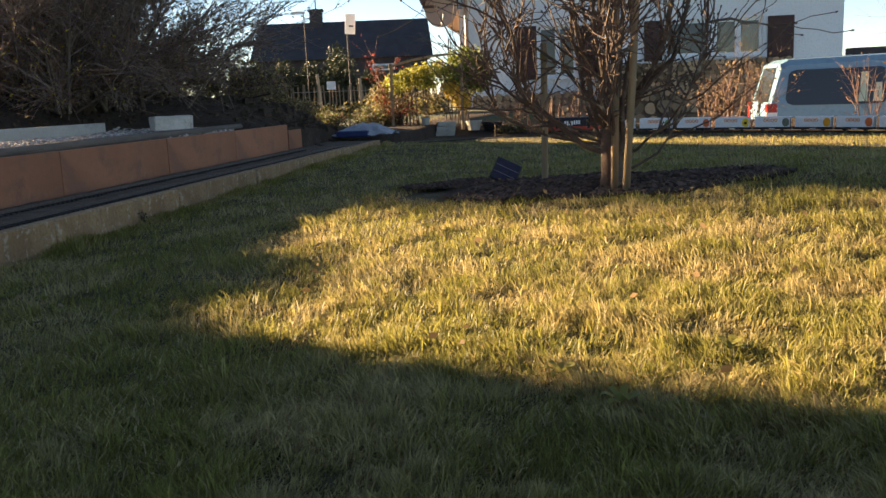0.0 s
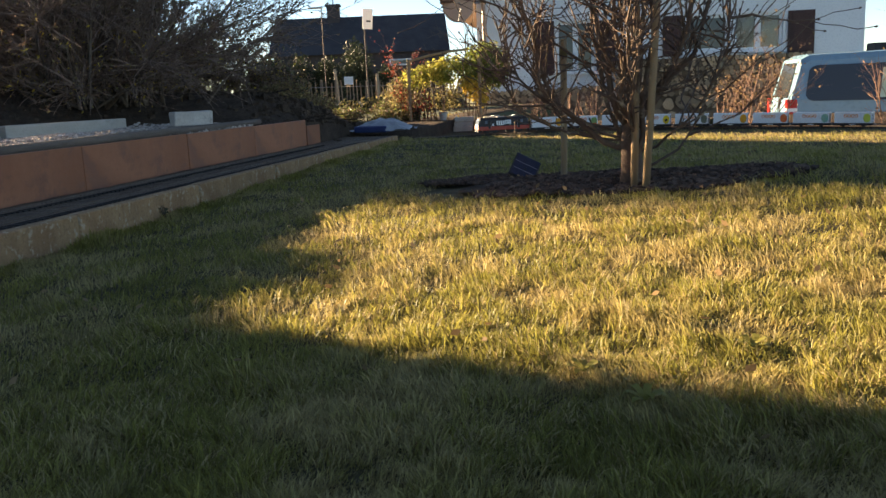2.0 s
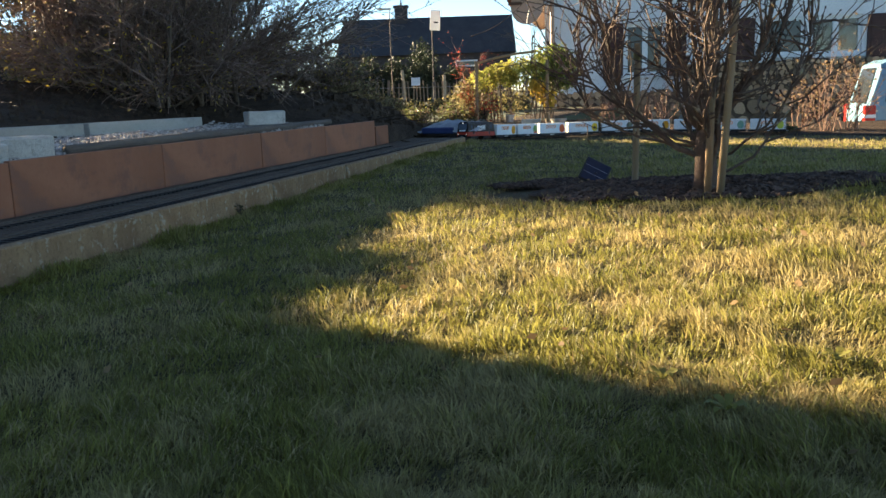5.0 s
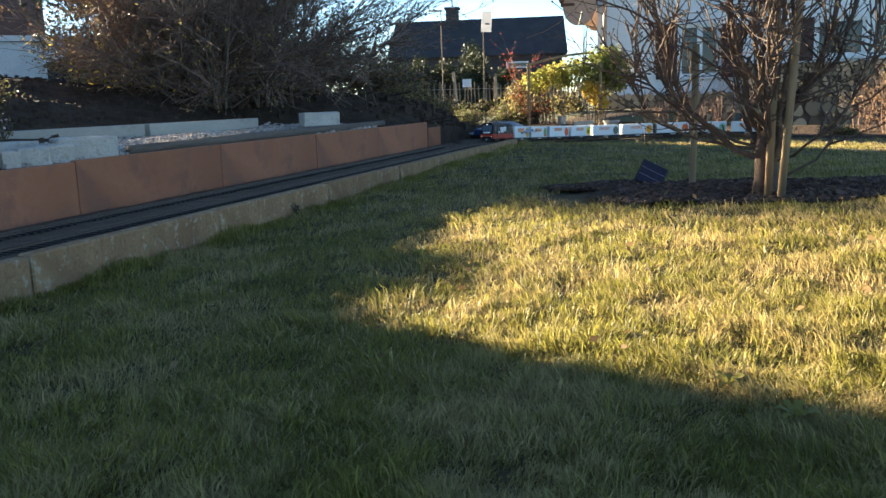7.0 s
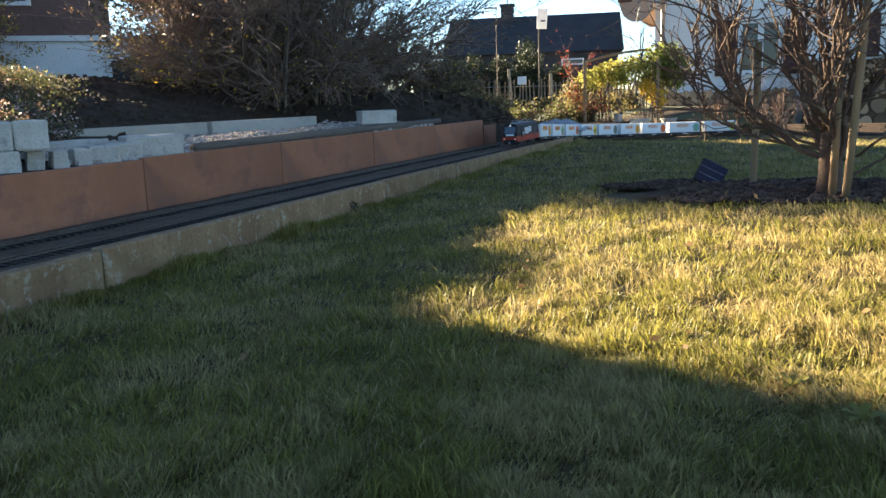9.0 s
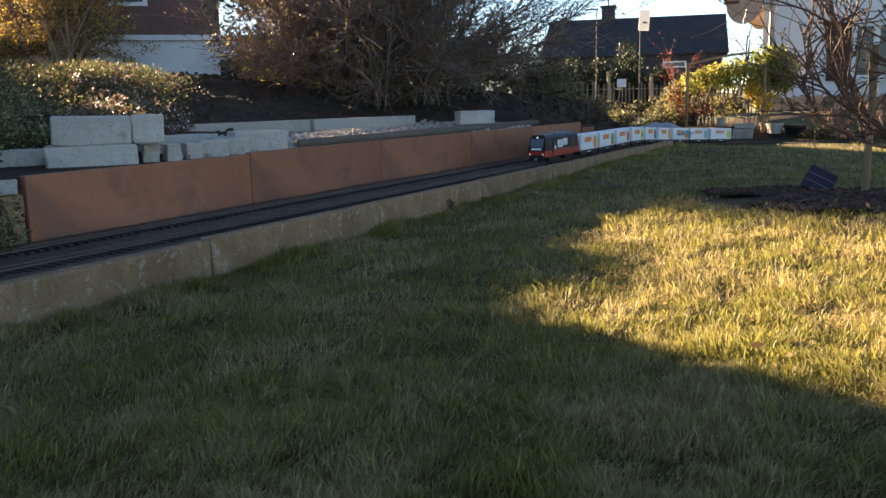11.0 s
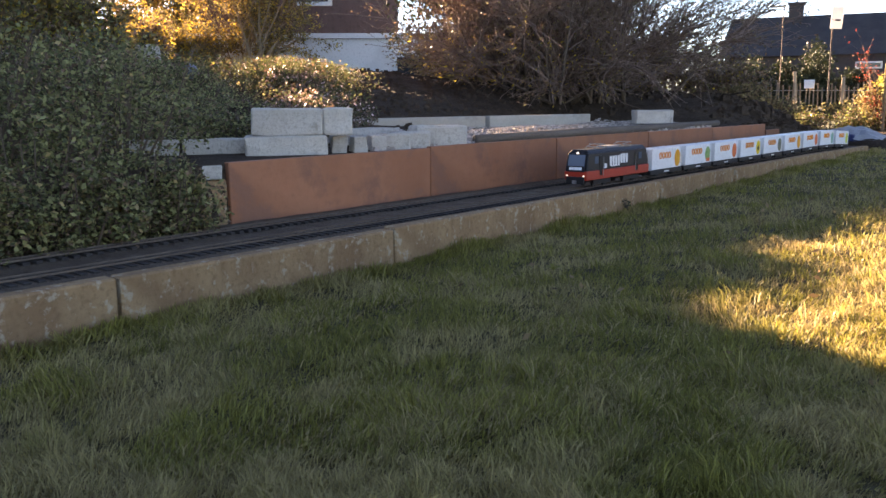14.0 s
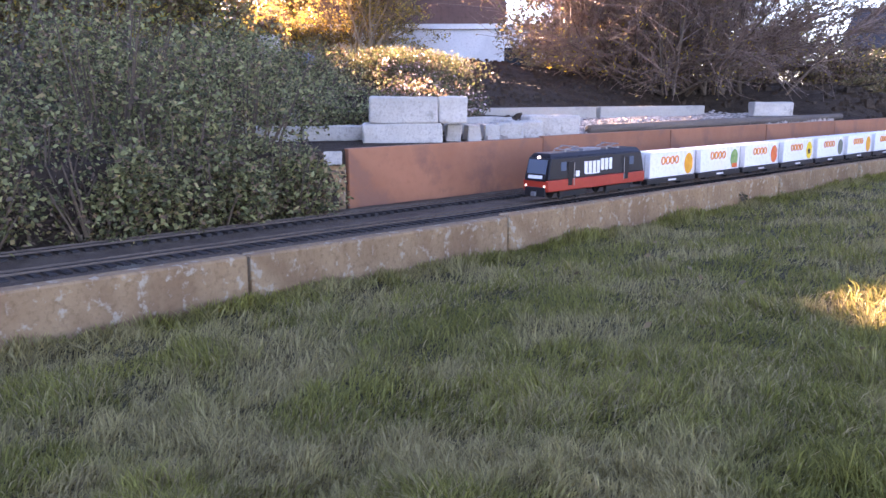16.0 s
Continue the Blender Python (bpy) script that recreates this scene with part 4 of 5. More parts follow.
for _k, (_x, _y, _h) in enumerate(((-7.2, 9.9, 0.75), (-7.6, 9.2, 0.9), (-8.5, 8.2, 1.0), (-8.2, 9.3, 1.0), (-5.9, 8.0, 0.6), (-6.6, 7.2, 0.6), (-7.4, 7.6, 0.8))):
    clump("hedge_bush", "dense brown and yellow hedge bush behind the large shrub", "shrub", 180 + _k, (_x, _y, ground_z(_x, _y) - 0.03), (0.75, 0.75, _h), ((LEAF_BROWN, 2600, 0.05), (LEAF_OLIVE, 2200, 0.05), (LEAF_YELLOW, 420, 0.045)), "hedge bushes")

for _k, (_x, _y, _h) in enumerate(((-4.95, 8.4, 0.55), (-4.6, 8.5, 0.36), (-5.25, 8.2, 0.7), (-5.7, 8.6, 0.8))):
    plant("brushwood", "bare brown brushwood on the soil heap", 210 + _k, _x, _y, shrub_stems(210 + _k, 22, 0.3, _h, 0.008, 2, (4, 5), 0.5), ((LEAF_BUSH, 2600, 0.035, None), (LEAF_OLIVE, 700, 0.035, None), (LEAF_YELLOW, 120, 0.035, None)), BARK_BUSH)

# ---- blocks and gravel on the raised bed ----
for _a in ((0.34, 0.161, 0.118, -3.19, 1.902, 0.184, 57), (0.293, 0.151, 0.112, -3.194, 1.912, 0.301, 56), (0.123, 0.156, 0.113, -3.081, 2.087, 0.301, 58), (0.063, 0.145, 0.116, -3.13, 2.133, 0.178, 57), (0.058, 0.135, 0.111, -3.091, 2.21, 0.178, 60),
           (0.069, 0.148, 0.119, -3.144, 2.355, 0.168, 62), (0.129, 0.188, 0.124, -3.159, 2.474, 0.168, 60), (0.158, 0.198, 0.129, -3.184, 2.603, 0.168, 58), (0.257, 0.218, 0.148, -3.204, 2.8, 0.171, 58), (0.34, 0.12, 0.06, -3.55, 2.62, 0.245, 72),
           (0.27, 0.13, 0.098, -3.56, 5.3, 0.262, 52), (0.19, 0.12, 0.05, -2.95, 1.34, 0.168, 64), (0.27, 0.11, 0.064, -3.46, 1.72, 0.222, 66), (0.26, 0.11, 0.064, -3.55, 1.45, 0.222, 68)):
    block(*_a[:5], _a[5] + 0.016, _a[6])
block(0.07, 0.11, 0.17, -2.915, 1.375, 0.01, 6, KERB, "corner_stone", "sandy upright stone at the end of the boards", "corner stone")
for _k, (_x, _y) in enumerate(((-4.13, 5.3), (-4.3, 4.3), (-4.42, 3.3), (-4.28, 2.4))):
    tagged(part("edging_stone", Shape().box(-0.032, 0.032, -0.97, 0.0, -0.14, 0.0), PALE, bevel=0.004, m=pose(_x, _y, 0.345, 0, 0, (-10, -7, 8, 10)[_k]), label="long pale concrete edging stone lying on the bank"), category="edging stone", group="edging stones")
tagged(part("timber_beam", Shape().tube([(0, 0, 0), (0.006, 1.0, 0.002), (-0.004, 2.1, 0), (0.002, 3.15, 0.003)], [0.024, 0.027, 0.025, 0.022], 9), TIMBER, smooth=True, m=pose(-3.13, 3.0, 0.26, 0, 0, 6.6), label="long weathered timber lying behind the boards"), category="beam")
_peb = Shape()
_rng = random.Random(12)
for _ in range(9500):
    _y = _rng.uniform(2.3, 5.95)
    _d = -_rng.uniform(0.72, 1.75)
    _x = kerb_x(_y) + _d
    _peb.rock((_x, _y, ground_z(_x, _y) + 0.004 + 0.045 * math.sin(math.pi * min(1.0, max(0.0, (-_d - 0.76) / 0.95))) * (0.6 + 0.4 * noise.noise((_x * 3, _y * 3, 5)))), _rng.uniform(0.006, 0.02), _rng)
tagged(part("gravel", _peb, PEBBLE, label="pale loose gravel on the raised bed"), category="gravel", kind="stuff")
_clod = Shape()
for _ in range(5000):
    _y = _rng.uniform(1.5, 9.3)
    _x = kerb_x(_y) - 0.7 - _rng.uniform(0.9, 4.0)
    if _y > 6.6:
        _x = kerb_x(_y) - _rng.uniform(0.66, 3.4)
    _clod.rock((_x, _y, ground_z(_x, _y)), _rng.uniform(0.008, 0.035) * _rng.uniform(0.5, 1.3), _rng)
tagged(part("soil_clods", _clod, SOIL, label="crumbled dark soil on the bank"), category="soil", kind="stuff")
_bg = Shape()
for _ in range(9000):
    _y = _rng.uniform(-0.5, 7.6)
    _x = kerb_x(_y) - _rng.uniform(0.06, 0.62)
    _bg.rock((_x, _y, 0.012), _rng.uniform(0.002, 0.006), _rng)
tagged(part("ballast_stones", _bg, BALLAST, label="fine dark ballast between the rails"), category="ballast", kind="stuff")

tagged(block(0.1, 0.12, 0.3, -5.3, 2.33, ground_z(-5.3, 2.33) - 0.02, 20, PALE, "garden_pillar", "pale stone pillar among the plants on the bank", "pillar"), category="pillar")
_t = thing("stone_ball", "smooth grey-blue garden ball among the plants", "garden ball", m=pose(-4.95, 2.42, ground_z(-4.95, 2.42)))
part("ball", Shape().tube([(0, 0, 0.14 + 0.045 * math.sin(a)) for a in [-1.571 + 0.262 * k for k in range(13)]], [max(0.002, 0.045 * math.cos(-1.571 + 0.262 * k)) for k in range(13)], 18), SLATE, _t, smooth=True)
part("stand", Shape().tube([(0, 0, -0.02), (0, 0, 0.11)], 0.014, 8), TIMBER, _t)
_t = thing("kerb_weed", "dark withered weed growing at the kerb", "weed", m=pose(kerb_x(3.32) + 0.012, 3.32, lawn_z(-2.44, 3.32)) @ Matrix.Scale(0.65, 4))
_s = Shape()
for _k in range(9):
    _a = _k * 0.7
    _s.tube([(0, 0, 0), (0.01 * math.cos(_a), 0.012 * math.sin(_a), 0.05), (0.02 * math.cos(_a), 0.03 * math.sin(_a), 0.075 + 0.006 * _k)], [0.003, 0.0025, 0.001], 4, False)
part("weed_stems", _s, BARK_DARK, _t)
_s = Shape()
for _k in range(40):
    _s.leaf((_rng.gauss(0.004, 0.012), _rng.gauss(0, 0.016), _rng.uniform(0.02, 0.1)), 0.022, _rng)
part("leaves", _s, LEAF_DARK, _t)

# things lying at the end of the border
_t = thing("covered_heap", "heap of tools under a pale crumpled plastic sheet", "sheet", m=pose(-3.3, 8.35, 0.07))
_s = Shape()
_nn = 14
for _i in range(_nn):
    for _j in range(_nn):
        _u, _v = _i / (_nn - 1) - 0.5, _j / (_nn - 1) - 0.5
        _s.v.append((_u * 0.62, _v * 0.4, 0.11 * max(0, 1 - 3.4 * (_u * _u + _v * _v)) + 0.03 * noise.noise((_u * 9, _v * 9, 2))))
_s.f = [(_i * _nn + _j, (_i + 1) * _nn + _j, (_i + 1) * _nn + _j + 1, _i * _nn + _j + 1) for _i in range(_nn - 1) for _j in range(_nn - 1)]
part("sheet", _s, SHEET, _t)
part("crate", Shape().box(-0.25, 0.1, -0.2, -0.05, -0.02, 0.045), BLUE, _t, "dark blue crate", bevel=0.01)

_rub = Shape()
_r = random.Random(33)
for _ in range(170):
    _x, _y = _r.uniform(-4.6, -3.35), _r.uniform(7.1, 8.9)
    _rub.rock((_x, _y, ground_z(_x, _y)), _r.uniform(0.02, 0.075), _r, 0.8)
for _ in range(26):
    _x, _y, _a = _r.uniform(-4.4, -3.3), _r.uniform(7.2, 8.8), _r.uniform(0, 6.28)
    _z = ground_z(_x, _y) + 0.03
    _rub.tube([(_x, _y, _z), (_x + 0.25 * math.cos(_a), _y + 0.25 * math.sin(_a), _z + _r.uniform(0.0, 0.05))], 0.008, 5)
tagged(part("rubble_heap", _rub, SOIL, label="dark clods, stones and sticks beside the track"), category="rubble", kind="stuff")

# ---- arch with climbing plants, pots, bricks ----
arch = thing("plant_arch", "wooden garden arch overgrown with yellow and green climbers", "garden arch", m=pose(-3.36, 10.98, 0.0, 0, 0, 17) @ Matrix.Scale(1.06, 4))
for _x in (-0.5, 0.36):
    for _y in (-0.15, 0.15):
        part("post", Shape().tube([(_x, _y, -0.1), (_x, _y, 0.8)], 0.022, 6), STAKE, arch)
part("arch_bow", Shape().tube([(-0.5, 0, 0.78), (-0.25, 0, 0.84), (0, 0, 0.88), (0.25, 0, 0.9), (0.36, 0, 0.8)], 0.015, 6), STAKE, arch)


def mound_leaves(seed, lobes, count, size, droop=0.3):
    r = random.Random(seed)
    s = Shape()
    for _ in range(count):
        c, rad = r.choice(lobes)
        v = Vector((r.gauss(0, 1), r.gauss(0, 1), r.gauss(0, 1))).normalized() * r.uniform(0.4, 1.05)
        s.leaf((c[0] + v.x * rad[0], c[1] + v.y * rad[1], c[2] + v.z * rad[2]), size * r.uniform(0.6, 1.4), r, droop)
    return s


for _nm, _seed, _lobes, _cnt, _sz, _dr, _mt, _lb in (
        ("yellow_climber", 1, [((-0.42, 0, 0.56), (0.2, 0.2, 0.15)), ((-0.2, 0, 0.66), (0.22, 0.2, 0.13)), ((0.02, 0, 0.72), (0.2, 0.2, 0.11)), ((-0.1, 0, 0.58), (0.22, 0.2, 0.1))], 2400, 0.04, 0.3, LEAF_LIME, "yellow-green climber leaves"),
        ("green_climber", 2, [((0.3, 0, 0.66), (0.24, 0.25, 0.16)), ((0.52, 0, 0.76), (0.2, 0.24, 0.22)), ((0.4, 0, 0.82), (0.2, 0.22, 0.16)), ((0.6, 0, 0.62), (0.12, 0.2, 0.16))], 3000, 0.045, 0.3, LEAF_FRESH, "fresh green climber leaves"),
        ("dark_climber", 9, [((0.55, 0.1, 0.66), (0.24, 0.2, 0.26)), ((0.42, 0.15, 0.56), (0.25, 0.2, 0.18))], 2000, 0.045, 0.3, LEAF_GREEN, "darker green leaves"),
        ("yellow_hanging_climber", 3, [((0.3, -0.12, 0.4), (0.12, 0.1, 0.14)), ((0.2, -0.12, 0.5), (0.1, 0.1, 0.1)), ((0.4, -0.12, 0.33), (0.06, 0.08, 0.12))], 520, 0.05, 1.5, LEAF_YELLOW, "bright yellow hanging leaves"),
        ("red_climber", 4, [((-0.45, -0.16, 0.26), (0.18, 0.14, 0.14)), ((-0.3, -0.16, 0.2), (0.14, 0.12, 0.16)), ((-0.62, -0.1, 0.4), (0.12, 0.14, 0.12))], 420, 0.026, 0.3, LEAF_RED, "red autumn leaves"),
        ("olive_climber", 5, [((-0.5, 0, 0.3), (0.25, 0.2, 0.28)), ((-0.68, 0, 0.4), (0.14, 0.14, 0.18)), ((-0.1, 0.1, 0.3), (0.3, 0.15, 0.25))], 1500, 0.035, 0.3, LEAF_OLIVE, "olive leaves")):
    tagged(part(_nm, mound_leaves(_seed, _lobes, _cnt, _sz, _dr), _mt, arch, _lb), kind="stuff")
_st = Shape()
_r = random.Random(4)
for _ in range(30):
    _x = _r.uniform(-0.65, 0.5)
    _st.tube([(_x, _r.uniform(-0.1, 0.1), -0.05), (_x + _r.gauss(0, 0.06), 0, 0.35), (_x + _r.gauss(0, 0.1), 0, 0.75)], [0.008, 0.006, 0.003], 4, False)
part("climber_wood", _st, BARK_DARK, arch)
plant("red_maple", "slender small tree with red autumn leaves", 111, -4.1, 11.5, shrub_stems(111, 6, 0.12, 0.85, 0.012, 2, (3, 4), 0.15), ((LEAF_RED, 620, 0.026, lambda q: q.z > 0.5),), BARK_RED, "tree")


def pot(x, y, r, h, mat):
    t = thing("plant_pot", "garden pot standing by the arch", "pot", "pots", pose(x, y, ground_z(x, y)))
    part("pot_wall", Shape().tube([(0, 0, 0), (0, 0, h * 0.8), (0, 0, h * 0.82), (0, 0, h)], [r * 0.75, r * 0.95, r * 1.05, r * 1.05], 16, True), mat, t, smooth=False)
    part("pot_soil", Shape().tube([(0, 0, h - 0.01), (0, 0, h + 0.006)], r * 0.95, 16), SOIL, t)


pot(-2.80, 10.92, 0.1, 0.13, CLAY)
pot(-2.57, 10.97, 0.14, 0.1, BLACK)
pot(-3.84, 10.9, 0.09, 0.16, BLACK)
pot(-3.4, 10.75, 0.06, 0.1, CLAY)
for _k in range(3):
    block(0.24, 0.16, 0.06, -3.13 + 0.01 * _k, 10.72, ground_z(-3.13, 10.72) + 0.062 * _k, 10 + 3 * _k, PALE, "wall_brick", "weathered concrete wall brick in a small stack", "brick stack")

# dry stems and low plants behind the far track
for _k, (_x, _y, _h) in enumerate(((-4.7, 10.7, 0.2), (-4.3, 10.9, 0.24), (-3.95, 10.8, 0.2), (-5.1, 11.1, 0.22), (-4.5, 11.6, 0.26), (-2.3, 10.9, 0.12), (-1.7, 10.8, 0.12), (-0.9, 10.75, 0.1), (-0.2, 10.75, 0.12))):
    clump("border_plant", "low green border plant behind the track", "plant", 230 + _k, (_x, _y, ground_z(_x, _y)), (0.3, 0.24, _h), ((LEAF_MID, 900, 0.03), (LEAF_BUSH, 350, 0.03), (LEAF_FRESH, 120, 0.03)), "border plants")
for _k, (_x, _y, _h) in enumerate(((-2.03, 10.85, 0.5), (-1.5, 10.95, 0.66), (-1.05, 11.0, 0.55), (0.37, 10.9, 0.9), (0.64, 11.0, 0.75), (1.86, 10.75, 0.8), (-2.25, 11.0, 0.5), (0.1, 11.1, 0.55), (-1.8, 11.1, 0.6))):
    plant("dry_shrub", "bare reddish dry shrub behind the track", 120 + _k, _x, _y, shrub_stems(120 + _k, 12, 0.14, _h, 0.007, 2, (2, 3), 0.35), ((LEAF_BROWN, 170 if _k in (3, 4, 7) else 40, 0.04, None),), BARK_RED, "shrub", 0.0)

# ---- fence ----
fence = thing("picket_fence", "weathered wooden paling fence with pale posts", "fence", m=pose(0, 0, 0))
_r = random.Random(77)
_fa, _fb = Vector((-9.2, 15.6, 0.1)), Vector((-4.9, 17.4, 0.06))
for _k in range(62):
    _p = _fa.lerp(_fb, _k / 61)
    _h = _r.uniform(0.56, 0.66)
    part("picket", Shape().box(-0.014, 0.014, -0.008, 0.008, -0.05, _h), PICKET, fence, m=pose(*_p, _r.uniform(-2, 2), _r.uniform(-2.5, 2.5), 22))
for _h in (0.16, 0.5):
    part("wire", Shape().tube([_fa + Vector((0, 0, _h)), _fb + Vector((0, 0, _h))], 0.005, 4), STEEL, fence)
for (_x, _y, _h, _l) in ((-7.37, 16.36, 0.84, 4), (-6.62, 16.66, 0.72, 0.5), (-8.6, 15.8, 0.7, 1), (-5.6, 17.05, 0.7, -1)):
    part("post", Shape().tube([(0, 0, -0.1), (0, 0, _h)], 0.032, 8), POST, fence, m=pose(_x, _y, 0.1, 0, -_l, 0))
part("fence_sign", Shape().box(-0.09, 0.09, -0.004, 0.004, 0.52, 0.68), WHITE, fence, "small white sign", m=pose(-7.15, 16.4, 0.1, 0, 0, 22))
for _k in range(14):
    _p = _fa.lerp(_fb, _r.random()) + Vector((_r.gauss(0, 0.2), -0.5 + _r.gauss(0, 0.3), 0))
    clump("tall_grass", "tuft of tall grass along the fence", "grass", 130 + _k, (_p.x, _p.y, ground_z(_p.x, _p.y)), (0.35, 0.35, 0.28), ((LEAF_OLIVE, 420, 0.07), (LEAF_DARK, 300, 0.07), (LEAF_LIME, 60, 0.07)), "grass tufts")


# ---- white house with shutters ----
HOUSE = pose(-5.197, 19.313, -1.1, 0, 0, 10.4)
HL = 8.34
house = thing("white_house", "white rendered house with dark brown shutters", "house", m=HOUSE)
# openings along the front: from, to, sill, head above the house's foot
OPEN = ((1.76, 2.62, 1.8, 2.92), (4.55, 5.52, 2.12, 2.9), (5.62, 6.66, 2.1, 2.9))


def pierced_wall(length, z0, z1, thick, openings):
    """One wall mesh with openings through it: shared corners, reveals round each opening."""
    xs = sorted({0.0, length, *[v for o in openings for v in o[:2]]})
    zs = sorted({z0, z1, *[v for o in openings for v in o[2:]]})
    idx, sh = {}, Shape()

    def vert(i, j, k):
        if (i, j, k) not in idx:
            idx[i, j, k] = len(sh.v)
            sh.v.append((xs[i], k * thick, zs[j]))
        return idx[i, j, k]

    def solid(i, j):
        if not (0 <= i < len(xs) - 1 and 0 <= j < len(zs) - 1):
            return False
        cx, cz = (xs[i] + xs[i + 1]) / 2, (zs[j] + zs[j + 1]) / 2
        return not any(o[0] < cx < o[1] and o[2] < cz < o[3] for o in openings)

    for i in range(len(xs) - 1):
        for j in range(len(zs) - 1):
            if not solid(i, j):
                continue
            sh.f.append((vert(i, j, 0), vert(i + 1, j, 0), vert(i + 1, j + 1, 0), vert(i, j + 1, 0)))
            sh.f.append((vert(i, j + 1, 1), vert(i + 1, j + 1, 1), vert(i + 1, j, 1), vert(i, j, 1)))
            for di, dj, (a, b) in ((-1, 0, ((i, j), (i, j + 1))), (1, 0, ((i + 1, j + 1), (i + 1, j))), (0, -1, ((i + 1, j), (i, j))), (0, 1, ((i, j + 1), (i + 1, j + 1)))):
                if not solid(i + di, j + dj):
                    sh.f.append((vert(*a, 0), vert(*b, 0), vert(*b, 1), vert(*a, 1)))
    return sh


_w = pierced_wall(HL, -0.3, 4.0, 0.3, OPEN)
part("front_wall", _w, RENDER, house, "white rendered wall")
part("side_wall", Shape().box(0.0, 0.3, 0.3, 8.0, -0.3, 4.0), RENDER, house)
part("side_wall", Shape().box(HL - 0.3, HL, 0.3, 8.0, -0.3, 4.0), RENDER, house)
part("back_wall", Shape().box(0.3, HL - 0.3, 7.7, 8.0, -0.3, 4.0), RENDER, house)
part("floor_slab", Shape().box(0.3, HL - 0.3, 0.3, 7.7, 0.7, 0.9), TIMBER, house)
_r1 = Shape().profile([(-0.8, 3.5), (HL / 2, 7.0), (HL / 2, 7.22), (-0.86, 3.66)], -0.35, 8.3)
_r2 = Shape().profile([(HL + 0.8, 3.5), (HL / 2, 7.0), (HL / 2, 7.22), (HL + 0.86, 3.66)], -0.35, 8.3)
part("gable", Shape().profile([(0.0, 4.0), (HL, 4.0), (HL / 2, 7.0)], 0.0, 0.3), RENDER, house, "white rendered gable")
part("roof", _r1, ROOF_BROWN, house, "brown tiled roof slope")
part("roof", _r2, ROOF_BROWN, house, "brown tiled roof slope")
part("eave_board", Shape().box(-0.78, -0.003, -0.33, 8.2, 3.42, 3.48), SOFFIT, house, "dark wooden eave underside")
part("downpipe", Shape().tube([(0.17, -0.06, -0.2), (0.17, -0.06, 4.6)], 0.045, 8), COPPER, house, "brown downpipe")


def window(x0, x1, z0, z1, mullions, curtain):
    wn = part("window", Shape().box(x0, x0 + 0.07, 0.06, 0.13, z0, z1).box(x1 - 0.07, x1, 0.06, 0.13, z0, z1).box(x0 + 0.07, x1 - 0.07, 0.06, 0.13, z0, z0 + 0.07).box(x0 + 0.07, x1 - 0.07, 0.06, 0.13, z1 - 0.07, z1), FRAME, house, "white framed window")
    for q in mullions:
        part("mullion", Shape().box(q - 0.06, q + 0.06, 0.055, 0.125, z0 + 0.07, z1 - 0.07), FRAME, wn)
    part("pane", Shape().box(x0 + 0.07, x1 - 0.07, 0.09, 0.096, z0 + 0.07, z1 - 0.07), CARGLASS if not curtain else glass("window_glass"), wn, "reflecting pane")
    if curtain:
        part("curtain", Shape().box(x0 + 0.05, x1 - 0.05, 0.17, 0.18, z0, z1), CURTAIN, wn, "warm brown curtain behind the glass")
    part("window_sill", Shape().box(x0 - 0.06, x1 + 0.06, -0.09, 0.05, z0 - 0.06, z0 - 0.002), FRAME, wn, bevel=0.005)


window(*OPEN[0], (2.2,), False)
window(*OPEN[1], (), False)
window(*OPEN[2], (6.14,), True)


def shutter(x0, x1, z0, z1):
    sh = part("shutter", Shape().box(x0, x1, -0.06, -0.02, z0, z1), SHUTTER, house, "dark brown wooden shutter", bevel=0.006)
    for k in range(2):
        a = z0 + 0.06 + k * (z1 - z0) / 2
        part("shutter_panel", Shape().box(x0 + 0.07, x1 - 0.07, -0.075, -0.0605, a, a + (z1 - z0) / 2 - 0.12), SHUTTER, sh, bevel=0.006)


for _a, _b, _c, _d in ((1.28, 1.73, 1.76, 2.94), (2.66, 3.08, 1.76, 2.9), (6.75, 7.3, 1.98, 2.9), (4.1, 4.5, 2.05, 2.92)):
    shutter(_a, _b, _c, _d)
dish = thing("satellite_dish", "tan round satellite dish on the house's corner", "satellite dish", m=HOUSE @ pose(-0.36, -0.45, 3.4, 0, 0, 0))
_s = Shape()
_n = 20
_s.v = [(0, 0.07, 0)] + [(r * math.cos(a), 0.07 * (1 - r * r / 0.2), r * math.sin(a)) for r in (0.16, 0.3, 0.42) for a in [6.283 * k / _n for k in range(_n)]]
_s.f = [(0, 1 + k, 1 + (k + 1) % _n) for k in range(_n)] + [(1 + r * _n + k, 1 + (r + 1) * _n + k, 1 + (r + 1) * _n + (k + 1) % _n, 1 + r * _n + (k + 1) % _n) for r in (0, 1) for k in range(_n)]
part("reflector", _s, COPPER, dish, m=pose(0, 0, 0, 0, 0, -25), smooth=True)
part("feed_arm", Shape().tube([(0, 0, -0.4), (0.1, -0.35, -0.15)], 0.015, 6), STEEL, dish)
part("mount", Shape().tube([(0, 0.05, 0), (0.45, 0.3, 0)], 0.02, 6), STEEL, dish)

# ---- firewood stacked along the house ----
_r = random.Random(15)
stack = thing("firewood_stack", "long stack of split firewood and round logs", "firewood", m=HOUSE)
_disc = {}
